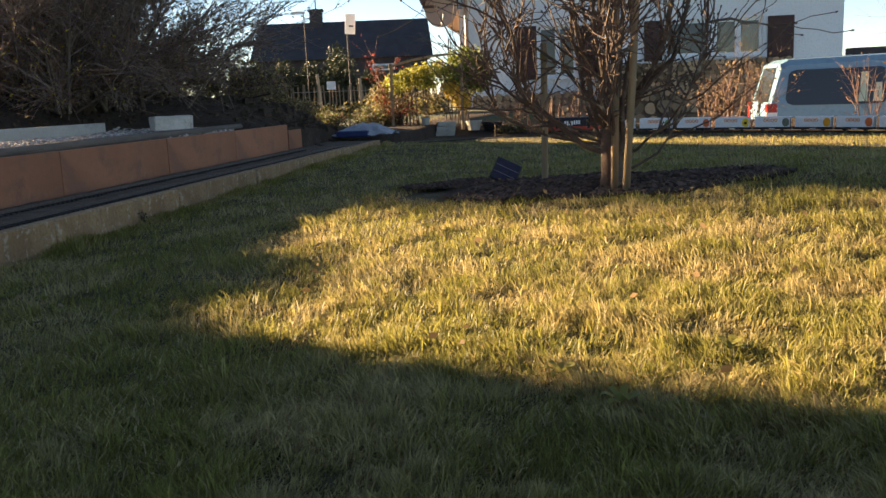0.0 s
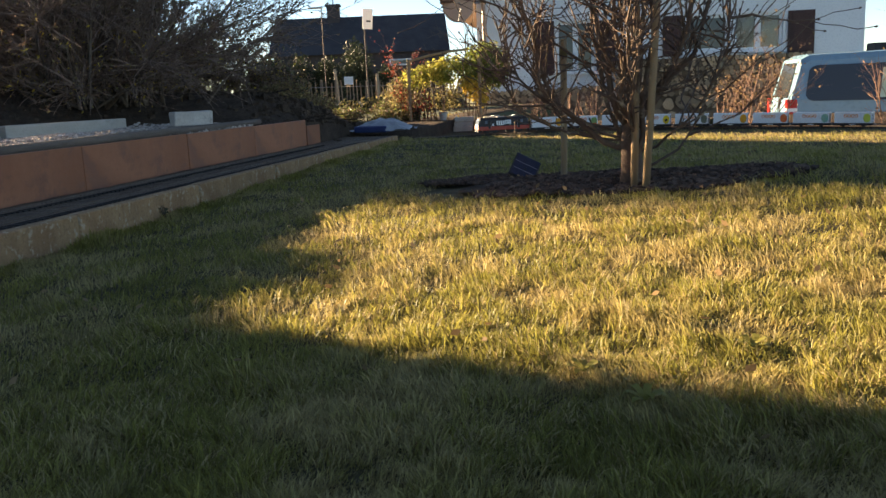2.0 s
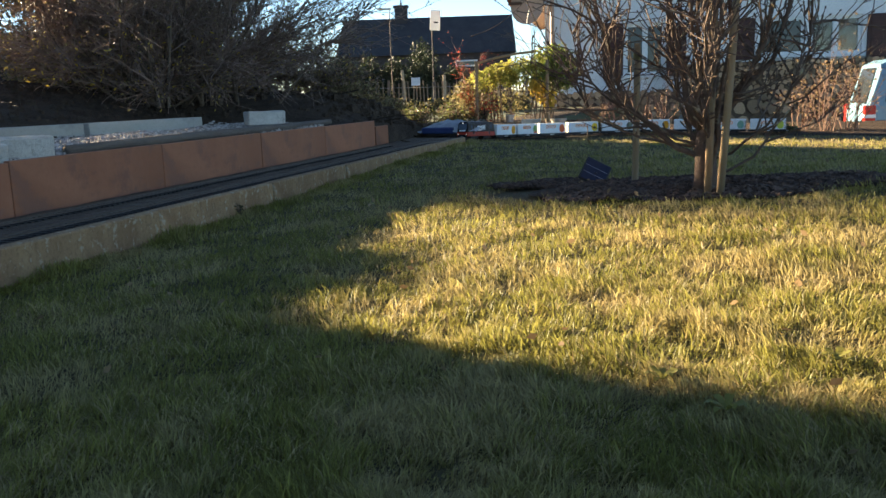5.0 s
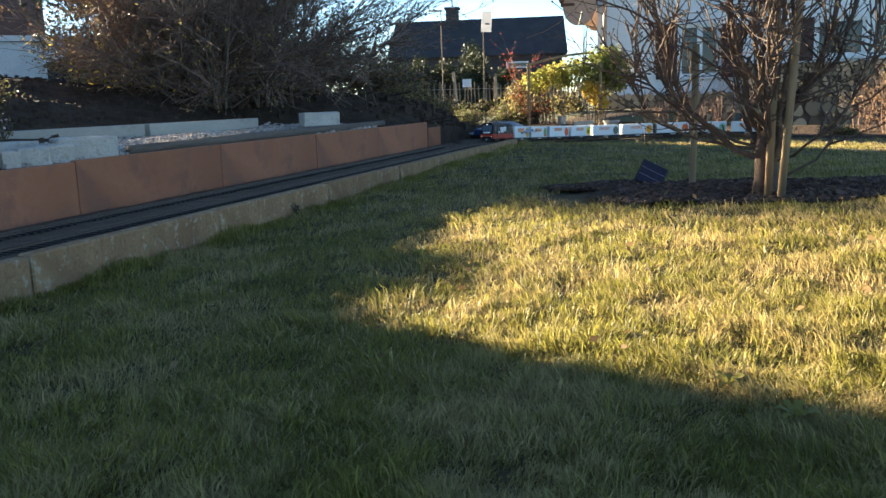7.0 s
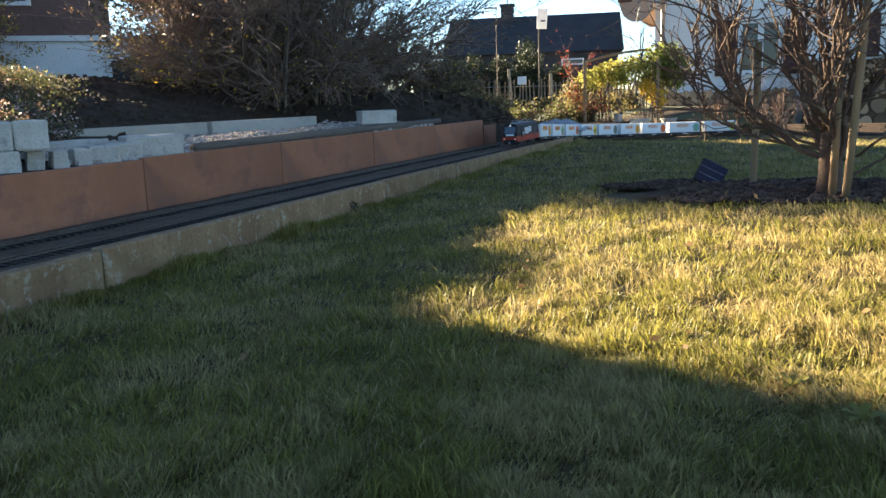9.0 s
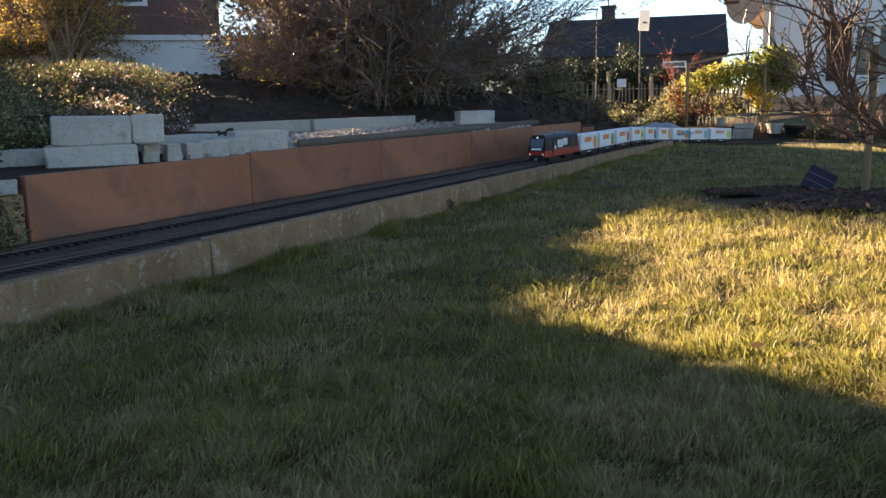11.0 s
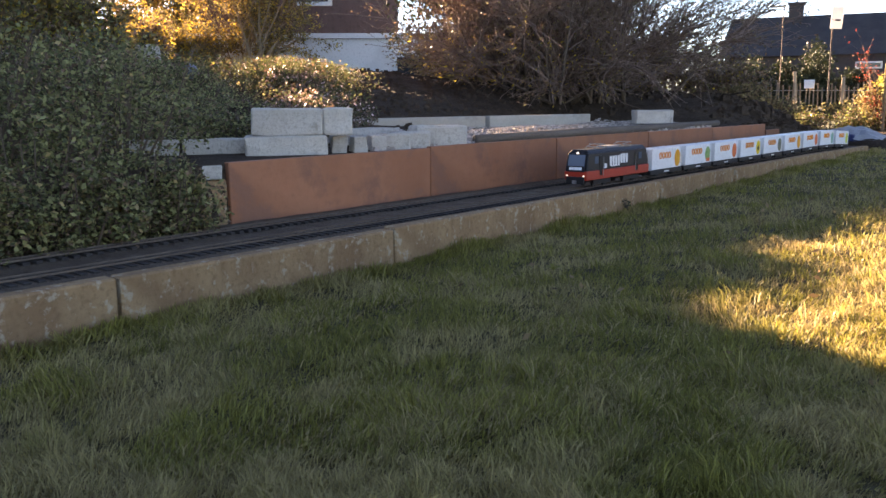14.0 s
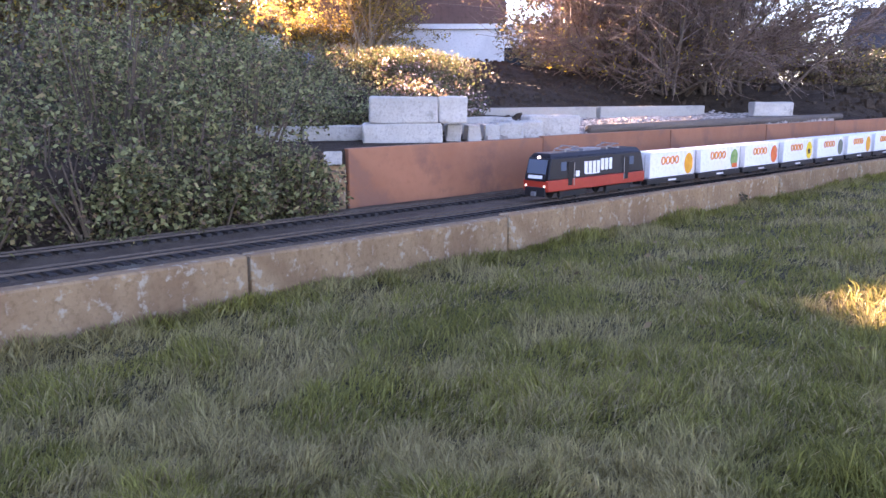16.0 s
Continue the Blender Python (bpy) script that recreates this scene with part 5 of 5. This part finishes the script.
for _q in range(6):
    _s = Shape()
    _n = (10, 10, 9, 4, 3, 5)[_q]
    _ring = [(0.5 * math.cos(6.283 * k / _n + _q) * _r.uniform(0.8, 1.1), 0.5 * math.sin(6.283 * k / _n + _q) * _r.uniform(0.8, 1.1)) for k in range(_n)]
    _s.v = [(x, 0.0, z) for x, z in _ring] + [(x, 0.5, z) for x, z in _ring]
    _s.f = [tuple(range(_n))] + [(i, (i + 1) % _n, _n + (i + 1) % _n, _n + i) for i in range(_n)]
    _me = mesh_of("log", _s, [LOG_END, LOG_BARK])
    _me.polygons.foreach_set("material_index", [0] + [1] * _n)
    _disc[_q] = _me
part("stack_core", Shape().box(3.1, 6.9, -0.55, -0.08, -0.1, 1.95), LOG_BARK, stack, "shadowed heart of the stack")
for _z in [0.10 * k for k in range(20)]:
    _x = 3.05
    while _x < 7.0:
        _big = _z < 1.2 and 3.4 < _x < 5.2
        _d = _r.uniform(0.24, 0.34) if _big else _r.uniform(0.09, 0.15)
        if not _big or int(_z * 10) % 3 == 0:
            _o = new("log", _disc[_r.choice((0, 1, 2)) if _big else _r.randint(0, 5)])
            _o.parent = stack
            _o.matrix_basis = pose(_x + _d / 2, -0.62 + _r.uniform(-0.05, 0.05), _z + (_d / 2 if _big else 0.05), 0, _r.uniform(0, 360), 0) @ Matrix.Diagonal((_d, 0.9, _d, 1))
        _x += _d * 0.97
low_stack = thing("low_firewood", "low dark firewood row by the house's corner", "firewood", m=HOUSE)
for _z in (0.8, 0.95, 1.1, 1.25, 1.4):
    _x = 0.4
    while _x < 2.9:
        _d = _r.uniform(0.12, 0.2)
        _o = new("log", _disc[_r.randint(0, 5)])
        _o.parent = low_stack
        _o.matrix_basis = pose(_x, -0.7, _z, 0, _r.uniform(0, 360), 0) @ Matrix.Diagonal((_d, 0.8, _d, 1))
        _x += _d
part("stack_core", Shape().box(0.3, 2.9, -0.65, -0.1, -0.1, 1.42), LOG_BARK, low_stack)


# ---- blue van ----
def make_van():
    v = thing("blue_van", "pale blue high-roofed van parked behind the lawn", "van", m=pose(1.0, 13.96, -1.06, 0, 0, 6))
    # side outline, x towards the front
    out = [(0.03, 0.35), (0.0, 0.55), (0.0, 1.0), (0.05, 1.12), (0.2, 1.74), (0.32, 1.8), (2.3, 1.83), (2.75, 1.77), (3.35, 1.3), (4.2, 1.08), (4.38, 0.9), (4.4, 0.4), (4.3, 0.3), (0.1, 0.3)]
    bm = bmesh.new()
    rows = []
    for y, ins in ((0.0, 0.10), (0.05, 0.02), (0.25, 0.0), (1.45, 0.0), (1.65, 0.02), (1.7, 0.10)):
        rows.append([bm.verts.new((x, y + (0.13 if y < 0.5 else -0.13) * max(0, (z - 1.05) / 0.8) * (1 if abs(y - 0.85) > 0.55 else 0), z - (ins if z > 1.6 else 0))) for x, z in out])
    n = len(out)
    for a, b in zip(rows, rows[1:]):
        for i in range(n):
            bm.faces.new((a[i], a[(i + 1) % n], b[(i + 1) % n], b[i]))
    bm.faces.new(rows[0][::-1])
    bm.faces.new(rows[-1])
    bmesh.ops.recalc_face_normals(bm, faces=bm.faces)
    me = bpy.data.meshes.new("body")
    bm.to_mesh(me)
    bm.free()
    me.materials.append(VAN)
    body = new("body", me)
    body.parent = v
    tagged(body, "pale blue painted body")

    def side(name, quad, y, mat, lab="", thick=0.006):
        vs = [(x, y + 0.13 * max(0, (z - 1.05) / 0.8) - 0.004, z) for x, z in quad]
        vs += [(x, yy + thick, z) for x, yy, z in vs]
        k = len(quad)
        return part(name, Shape().add(vs, [tuple(range(k)), tuple(range(2 * k - 1, k - 1, -1))] + [(i, (i + 1) % k, k + (i + 1) % k, k + i) for i in range(k)]), mat, v, lab)

    side("side_window", [(0.26, 1.2), (0.31, 1.56), (0.35, 1.61), (0.42, 1.63), (1.6, 1.63), (1.67, 1.6), (1.7, 1.54), (1.68, 1.18), (1.65, 1.12), (1.57, 1.09), (0.36, 1.11), (0.29, 1.14)], 0.0, CARGLASS, "long dark rear side window")
    side("door_window", [(1.93, 1.09), (1.94, 1.56), (1.99, 1.6), (2.5, 1.6), (3.1, 1.26), (3.15, 1.08)], 0.0, CARGLASS, "dark front door window")
    side("light_cloth", [(1.28, 1.13), (1.33, 1.56), (1.43, 1.56), (1.4, 1.13)], -0.004, LIGHTCLOTH, "pale cloth hanging behind the window")
    side("light_cloth", [(1.48, 1.13), (1.53, 1.4), (1.61, 1.4), (1.61, 1.13)], -0.004, LIGHTCLOTH, "pale seat cover behind the window")
    side("side_groove", [(0.16, 0.9), (0.16, 0.925), (2.05, 0.915), (2.05, 0.89)], -0.002, BLACK, "dark sliding-door rail", 0.003)
    part("rear_window", Shape().add([(0.052, 0.28, 1.16), (0.186, 0.34, 1.68), (0.186, 1.36, 1.68), (0.052, 1.42, 1.16), (0.04, 0.28, 1.16), (0.174, 0.34, 1.68), (0.174, 1.36, 1.68), (0.04, 1.42, 1.16)],
                                    [(3, 2, 1, 0), (4, 5, 6, 7), (0, 1, 5, 4), (1, 2, 6, 5), (2, 3, 7, 6), (3, 0, 4, 7)]), CARGLASS, v, "dark rear window")
    part("tail_lamp", Shape().box(-0.012, 0.14, 0.0, 0.14, 0.84, 1.14), RED_LENS, v, "tall red tail lamp", bevel=0.01)
    part("tail_lamp", Shape().box(-0.012, 0.14, 1.56, 1.7, 0.84, 1.14), RED_LENS, v, "tall red tail lamp", bevel=0.01)
    part("lamp_band", Shape().box(-0.015, 0.142, -0.004, 0.1, 0.96, 1.01), WHITE, v, "pale band across the lamp")
    part("rear_bumper", Shape().box(-0.06, 0.2, 0.02, 1.68, 0.32, 0.55), VAN, v, bevel=0.03)
    part("plate", Shape().box(-0.012, 0.0, 0.55, 1.1, 0.78, 0.88), WHITE, v, "plain pale plate")
    for x in (0.75, 3.45):
        for y in (0.06, 1.5):
            w = part("wheel", Shape().tube([(x, y - 0.08, 0.31), (x, y + 0.12, 0.31)], 0.31, 20), RUBBER, v, "black tyre")
            part("rim", Shape().tube([(x, y - 0.085, 0.31), (x, y - 0.075, 0.31)], 0.2, 16), STEEL, w)


make_van()


# ---- houses in the distance ----
def far_house(name, label, m, length, depth, wall_h, roof_h, wall, roofm, over=0.5, wins=(), hip=0.0, chim=None):
    h = thing(name, label, "house", m=m)
    part("wall", Shape().box(0, length, 0, depth, -0.5, wall_h), wall, h)
    hx = hip
    vs = [(-over, -over, wall_h - 0.1), (length + over, -over, wall_h - 0.1), (length + over, depth + over, wall_h - 0.1), (-over, depth + over, wall_h - 0.1), (-over + hx, depth / 2, wall_h + roof_h), (length + over - hx, depth / 2, wall_h + roof_h)]
    rf = part("roof", Shape().add(vs, [(0, 1, 5, 4), (2, 3, 4, 5), (1, 2, 5), (3, 0, 4), (3, 2, 1, 0)]), roofm, h)
    if chim:
        part("chimney", Shape().box(chim - 0.35, chim + 0.35, depth / 2 - 0.5, depth / 2 + 0.1, wall_h + roof_h - 0.4, wall_h + roof_h + 0.55).box(chim - 0.42, chim + 0.42, depth / 2 - 0.57, depth / 2 + 0.17, wall_h + roof_h + 0.55, wall_h + roof_h + 0.68)
             .box(chim - 0.03, chim + 0.03, depth / 2 - 0.2, depth / 2 - 0.14, wall_h + roof_h + 0.68, wall_h + roof_h + 1.2), DARKWALL, rf)
    for x0, x1, z0, z1 in wins:
        w = part("window", Shape().box(x0, x1, -0.04, 0.0, z0, z1), FRAME, h, "white framed window", bevel=0.01)
        part("pane", Shape().box(x0 + 0.08, x1 - 0.08, -0.05, -0.041, z0 + 0.08, z1 - 0.08), CARGLASS, w)
    return h


far_house("dark_house", "dark house with a wide dark tiled roof", pose(-22.75, 42.5, -0.8, 0, 0, 19), 9.2, 6.0, 3.4, 2.1, DARKWALL, ROOF, 0.3, ((6.2, 7.4, 2.6, 2.95), (1.0, 2.0, 1.0, 2.1), (4.0, 5.0, 1.0, 2.1)), 0.1, 3.1)
far_house("pale_house", "low white outbuilding behind the shrubs", pose(-14.6, 7.45, 0.15, 0, 0, 50), 5.4, 1.4, 1.5, 0.02, RENDER, ROOF_BROWN, 0.05, ((3.75, 4.4, 0.55, 1.15),))
far_house("brown_house", "large brown-roofed house beyond the shrubs", pose(-15.9, 8.54, 0.0, 0, 0, 50), 3.9, 1.2, 3.4, 2.6, ROOF_BROWN, ROOF_BROWN, 0.2, ((1.9, 2.6, 2.3, 3.1), (0.5, 1.2, 2.3, 3.1)))
far_house("neighbour_house", "white gabled house far behind the van", pose(13.2, 60.0, -1.0, 0, 0, -10), 9.0, 8.0, 4.2, 2.2, RENDER, ROOF_BROWN, 0.5, ((1.5, 2.6, 2.4, 3.6),))
far_house("grey_house", "grey rendered house rising beyond the garden shrubs", pose(-11.9, 4.75, 0.3, 0, 0, -97) @ Matrix.Scale(-1, 4, (0, 1, 0)), 9.0, 6.0, 3.6, 1.6, DARKWALL, ROOF_BROWN, 0.15, ((1.2, 1.9, 1.35, 2.3),))
# dark hedge, blocked in as one plain box
tagged(part("dark_hedge_wall", Shape().box(0, 3.2, 0, 0.6, 0, 2.2), DARKWALL, label="plain dark box for the hedge beside the white house", m=pose(4.1, 26.5, -1.0, 0, 0, 10)), category="fence")
for _k, (_x, _y) in enumerate(((-16.5, 38.0), (-18.5, 38.5), (-14.6, 39.0), (-20.5, 37.0))):
    clump("dark_conifer", "dark round evergreen before the dark house", "shrub", 160 + _k, (_x, _y, -0.3), (1.3, 1.3, (2.6, 2.2, 1.9, 2.4)[_k]), ((LEAF_DARK, 9000, 0.14),), "evergreens")

hoop = thing("basketball_stand", "basketball board on a dark steel pole", "basketball stand", m=pose(-10.62, 25.9, 0.0, 0, 0, 21))
part("pole", Shape().tube([(0, 0, -0.2), (0, 0, 2.9)], 0.022, 8), DARKWALL, hoop)
part("backboard", Shape().box(-0.24, 0.08, -0.05, -0.02, 2.4, 3.02), WHITE, hoop, "white backboard", bevel=0.01, m=pose(0, 0, 0, 0, 4, 0))
part("board_mark", Shape().box(-0.12, 0.02, -0.06, -0.051, 2.62, 2.67), BLACK, hoop, m=pose(0, 0, 0, 0, 4, 0))
lampost = thing("street_lamp", "slim grey street lamp with a flat head", "street lamp", m=pose(-14.78, 31.73, 0.0, 0, 0, 20))
part("pole", Shape().tube([(0, 0, -0.2), (0, 0, 3.75)], 0.02, 8), TIMBER, lampost)
part("lamp_head", Shape().box(-0.5, 0.06, -0.09, 0.09, 3.73, 3.79), CLAY, lampost, bevel=0.02)
plant("far_tree", "bare tree in the distance", 171, -13.5, 46.0, shrub_stems(171, 6, 0.3, 3.4, 0.06, 3, (3, 4), 0.35), (), BARK_DARK, "tree")
plant("far_tree", "bare tree in the distance", 172, 7.5, 30.0, shrub_stems(172, 6, 0.3, 3.2, 0.05, 3, (3, 4), 0.35), (), BARK_DARK, "tree")

for _k, (_x, _y) in enumerate(((-0.225, 1.29), (0.03, 1.42), (-0.12, 1.16), (-1.3, 2.35), (-0.9, 2.75), (-1.75, 1.9))):
    _w = thing("lawn_weed", "small broad-leaved weed rosette in the lawn", "weed", "lawn weeds", pose(_x, _y, lawn_z(_x, _y), 0, 0, 70 * _k))
    for _q in range(7):
        _s = Shape().add([(0, 0, 0.004), (0.014, 0.007, 0.014), (0.034, 0.008, 0.021), (0.045, 0, 0.014), (0.034, -0.008, 0.021), (0.014, -0.007, 0.014)], [(0, 1, 5), (1, 2, 4, 5), (2, 3, 4)])
        part("leaf", _s, GRASS, _w, m=pose(0, 0, 0, 0, -12 + 7 * (_q % 3), 51 * _q) @ Matrix.Scale(0.75, 4))
_fl = Shape()
_r = random.Random(90)
for _ in range(260):
    _x, _y = _r.uniform(-2.0, 1.2), _r.uniform(1.0, 8.5)
    _fl.leaf((_x, _y, lawn_z(_x, _y) + 0.02), _r.uniform(0.015, 0.03), _r)
tagged(part("fallen_leaves", _fl, LEAF_BROWN, label="scattered dry fallen leaves on the lawn"), category="leaves", kind="stuff")

# ---- lawn grass ----

def blades(n, rmin, rmax, a0, a1, tall, wide, seed, flat=0.0):
    """Grass blades strewn over the lawn; thinner on the far side."""
    rs = np.random.RandomState(seed)
    r = np.exp(rs.uniform(math.log(rmin), math.log(rmax), n))
    a = rs.uniform(radians(a0), radians(a1), n)
    x, y = -r * np.sin(a), r * np.cos(a) - 0.1
    keep = (x > -2.10 - 0.105 * y + 0.006) & (y < np.interp(x, (-2.9, -2.5, -1.6, -0.25, 1.2, 2.8, 4.4, 6.4), (9.0, 9.65, 10.1, 10.1, 9.8, 8.9, 7.6, 5.5)))
    keep &= ~(((x + 0.55) / 0.86) ** 2 + ((y - 3.84) / 0.38) ** 2 < 1)
    x, y, r = x[keep], y[keep], r[keep]
    if flat > 0.3:
        # dry blades gather in patches
        dry = np.array([noise.noise((px * 2.3, py * 2.3, 6.0)) + 0.6 * noise.noise((px * 7, py * 7, 2.0)) for px, py in zip(x, y)])
        thick = rs.rand(len(x)) < np.clip(0.55 + 1.3 * dry, 0.1, 1.0)
        x, y, r = x[thick], y[thick], r[thick]
    n = len(x)
    # clumps: height and lean follow a slow pattern
    cl = np.array([noise.noise((px * 6, py * 6, 1.0)) for px, py in zip(x, y)])
    cz = np.array([lawn_z(px, py) for px, py in zip(x, y)])
    fine_cl = np.array([noise.noise((px * 19, py * 19, 4.0)) for px, py in zip(x, y)])
    h = tall * (0.6 + 0.8 * rs.rand(n)) * np.maximum(0.42, 1 + 0.8 * cl + 1.0 * fine_cl)
    w = wide * (0.7 + 0.6 * rs.rand(n)) * (0.55 + 0.42 * r ** 0.75)
    t = rs.uniform(0, 2 * math.pi, n)
    lean = np.minimum(np.abs(rs.normal(0.0, 0.85, n)) + 0.15 + flat, 1.5)
    g = rs.uniform(0, 2 * math.pi, n) * 0.6 + 3.0 * cl
    dx, dy = np.cos(g) * np.sin(lean), np.sin(g) * np.sin(lean)
    up = np.cos(lean)
    ox, oy = np.cos(t) * w / 2, np.sin(t) * w / 2
    v = np.empty((n, 5, 3))
    base = np.stack([x, y, cz - 0.009], 1)
    off = np.stack([ox, oy, np.zeros(n)], 1)
    mid = base + np.stack([dx * h * 0.4, dy * h * 0.4, up * h * 0.62], 1)
    tip = base + np.stack([dx * h * 1.1, dy * h * 1.1, up * h * 0.95], 1)
    v[:, 0], v[:, 1] = base - off, base + off
    v[:, 2], v[:, 3] = mid + off * 0.8, mid - off * 0.8
    v[:, 4] = tip
    q = np.arange(n)[:, None] * 5
    loops = np.concatenate([q + np.array([0, 1, 2, 3]), q + np.array([3, 2, 4])], 1).ravel()
    starts = (np.arange(n)[:, None] * 7 + np.array([0, 4])).ravel()
    me = bpy.data.meshes.new("grass")
    me.vertices.add(n * 5)
    me.vertices.foreach_set("co", v.ravel())
    me.loops.add(n * 7)
    me.loops.foreach_set("vertex_index", loops.astype(np.int32))
    me.polygons.add(n * 2)
    me.polygons.foreach_set("loop_start", starts.astype(np.int32))
    me.update(calc_edges=True)
    me.validate()
    return me


for _n, _seed, _mat, _tall, _flat, _lab in ((470000, 1, GRASS, 0.0255, 0.1, "short uneven autumn lawn grass"), (310000, 2, STRAW, 0.0255, 0.4, "dry straw-coloured blades in the lawn")):
    _me = blades(_n, 0.85, 11.0, -14, 97, _tall, 0.002, _seed, _flat)
    _me.materials.append(_mat)
    tagged(new("grass", _me), _lab, "grass", kind="stuff")


# longer grass that leans on the kerb's foot
_fr = Shape()
_r = random.Random(19)
for _ in range(15000):
    _y = _r.uniform(-0.6, 7.9)
    _g = 0.5 + 0.5 * noise.noise((_y * 3.1, 7.0, 0.0)) + 0.35 * noise.noise((_y * 11.0, 2.0, 0.0))
    _x = kerb_x(_y) + 0.004 + abs(_r.gauss(0, 0.045))
    _h = max(0.02, 0.062 * _g) * _r.uniform(0.5, 1.25)
    _a, _w, _z = _r.uniform(0, 6.28), _r.uniform(0.0012, 0.0026), lawn_z(_x, _y) - 0.004
    _o = Vector((math.cos(_a) * _w, math.sin(_a) * _w, 0))
    _q = Vector((max(_x + _r.gauss(0, 0.015), kerb_x(_y) + 0.002), _y + _r.gauss(0, 0.02), _z + _h))
    _p = Vector((_x, _y, _z))
    _fr.add([_p - _o, _p + _o, _p.lerp(_q, 0.55) + _o, _p.lerp(_q, 0.55) - _o, _q], [(0, 1, 2, 3), (3, 2, 4)])
tagged(part("kerb_grass", _fr, GRASS, label="longer grass along the foot of the kerb"), category="grass", kind="stuff")


# ---- what moves: the train runs along its line ----
def nose_at(t):
    for (ta, sa), (tb, sb) in zip(NOSE, NOSE[1:]):
        if t <= tb:
            return sa + (sb - sa) * (t - ta) / (tb - ta)
    return NOSE[-1][1]


def motions():
    times = [0.5 * k for k in range(33)]
    offset = 0.0
    for ob, length, axle in TRAIN:
        rows = []
        for t in times:
            mid = nose_at(t) - offset - length / 2
            front, rear = on_line(mid + axle), on_line(mid - axle)
            d = front - rear
            c = (front + rear) / 2
            rows.append((t, pose(c.x, c.y, c.z + 0.009, 0, -math.degrees(math.atan2(d.z, math.hypot(d.x, d.y))), math.degrees(math.atan2(d.y, d.x)))))
        walk(ob, rows)
        offset += length


motions()
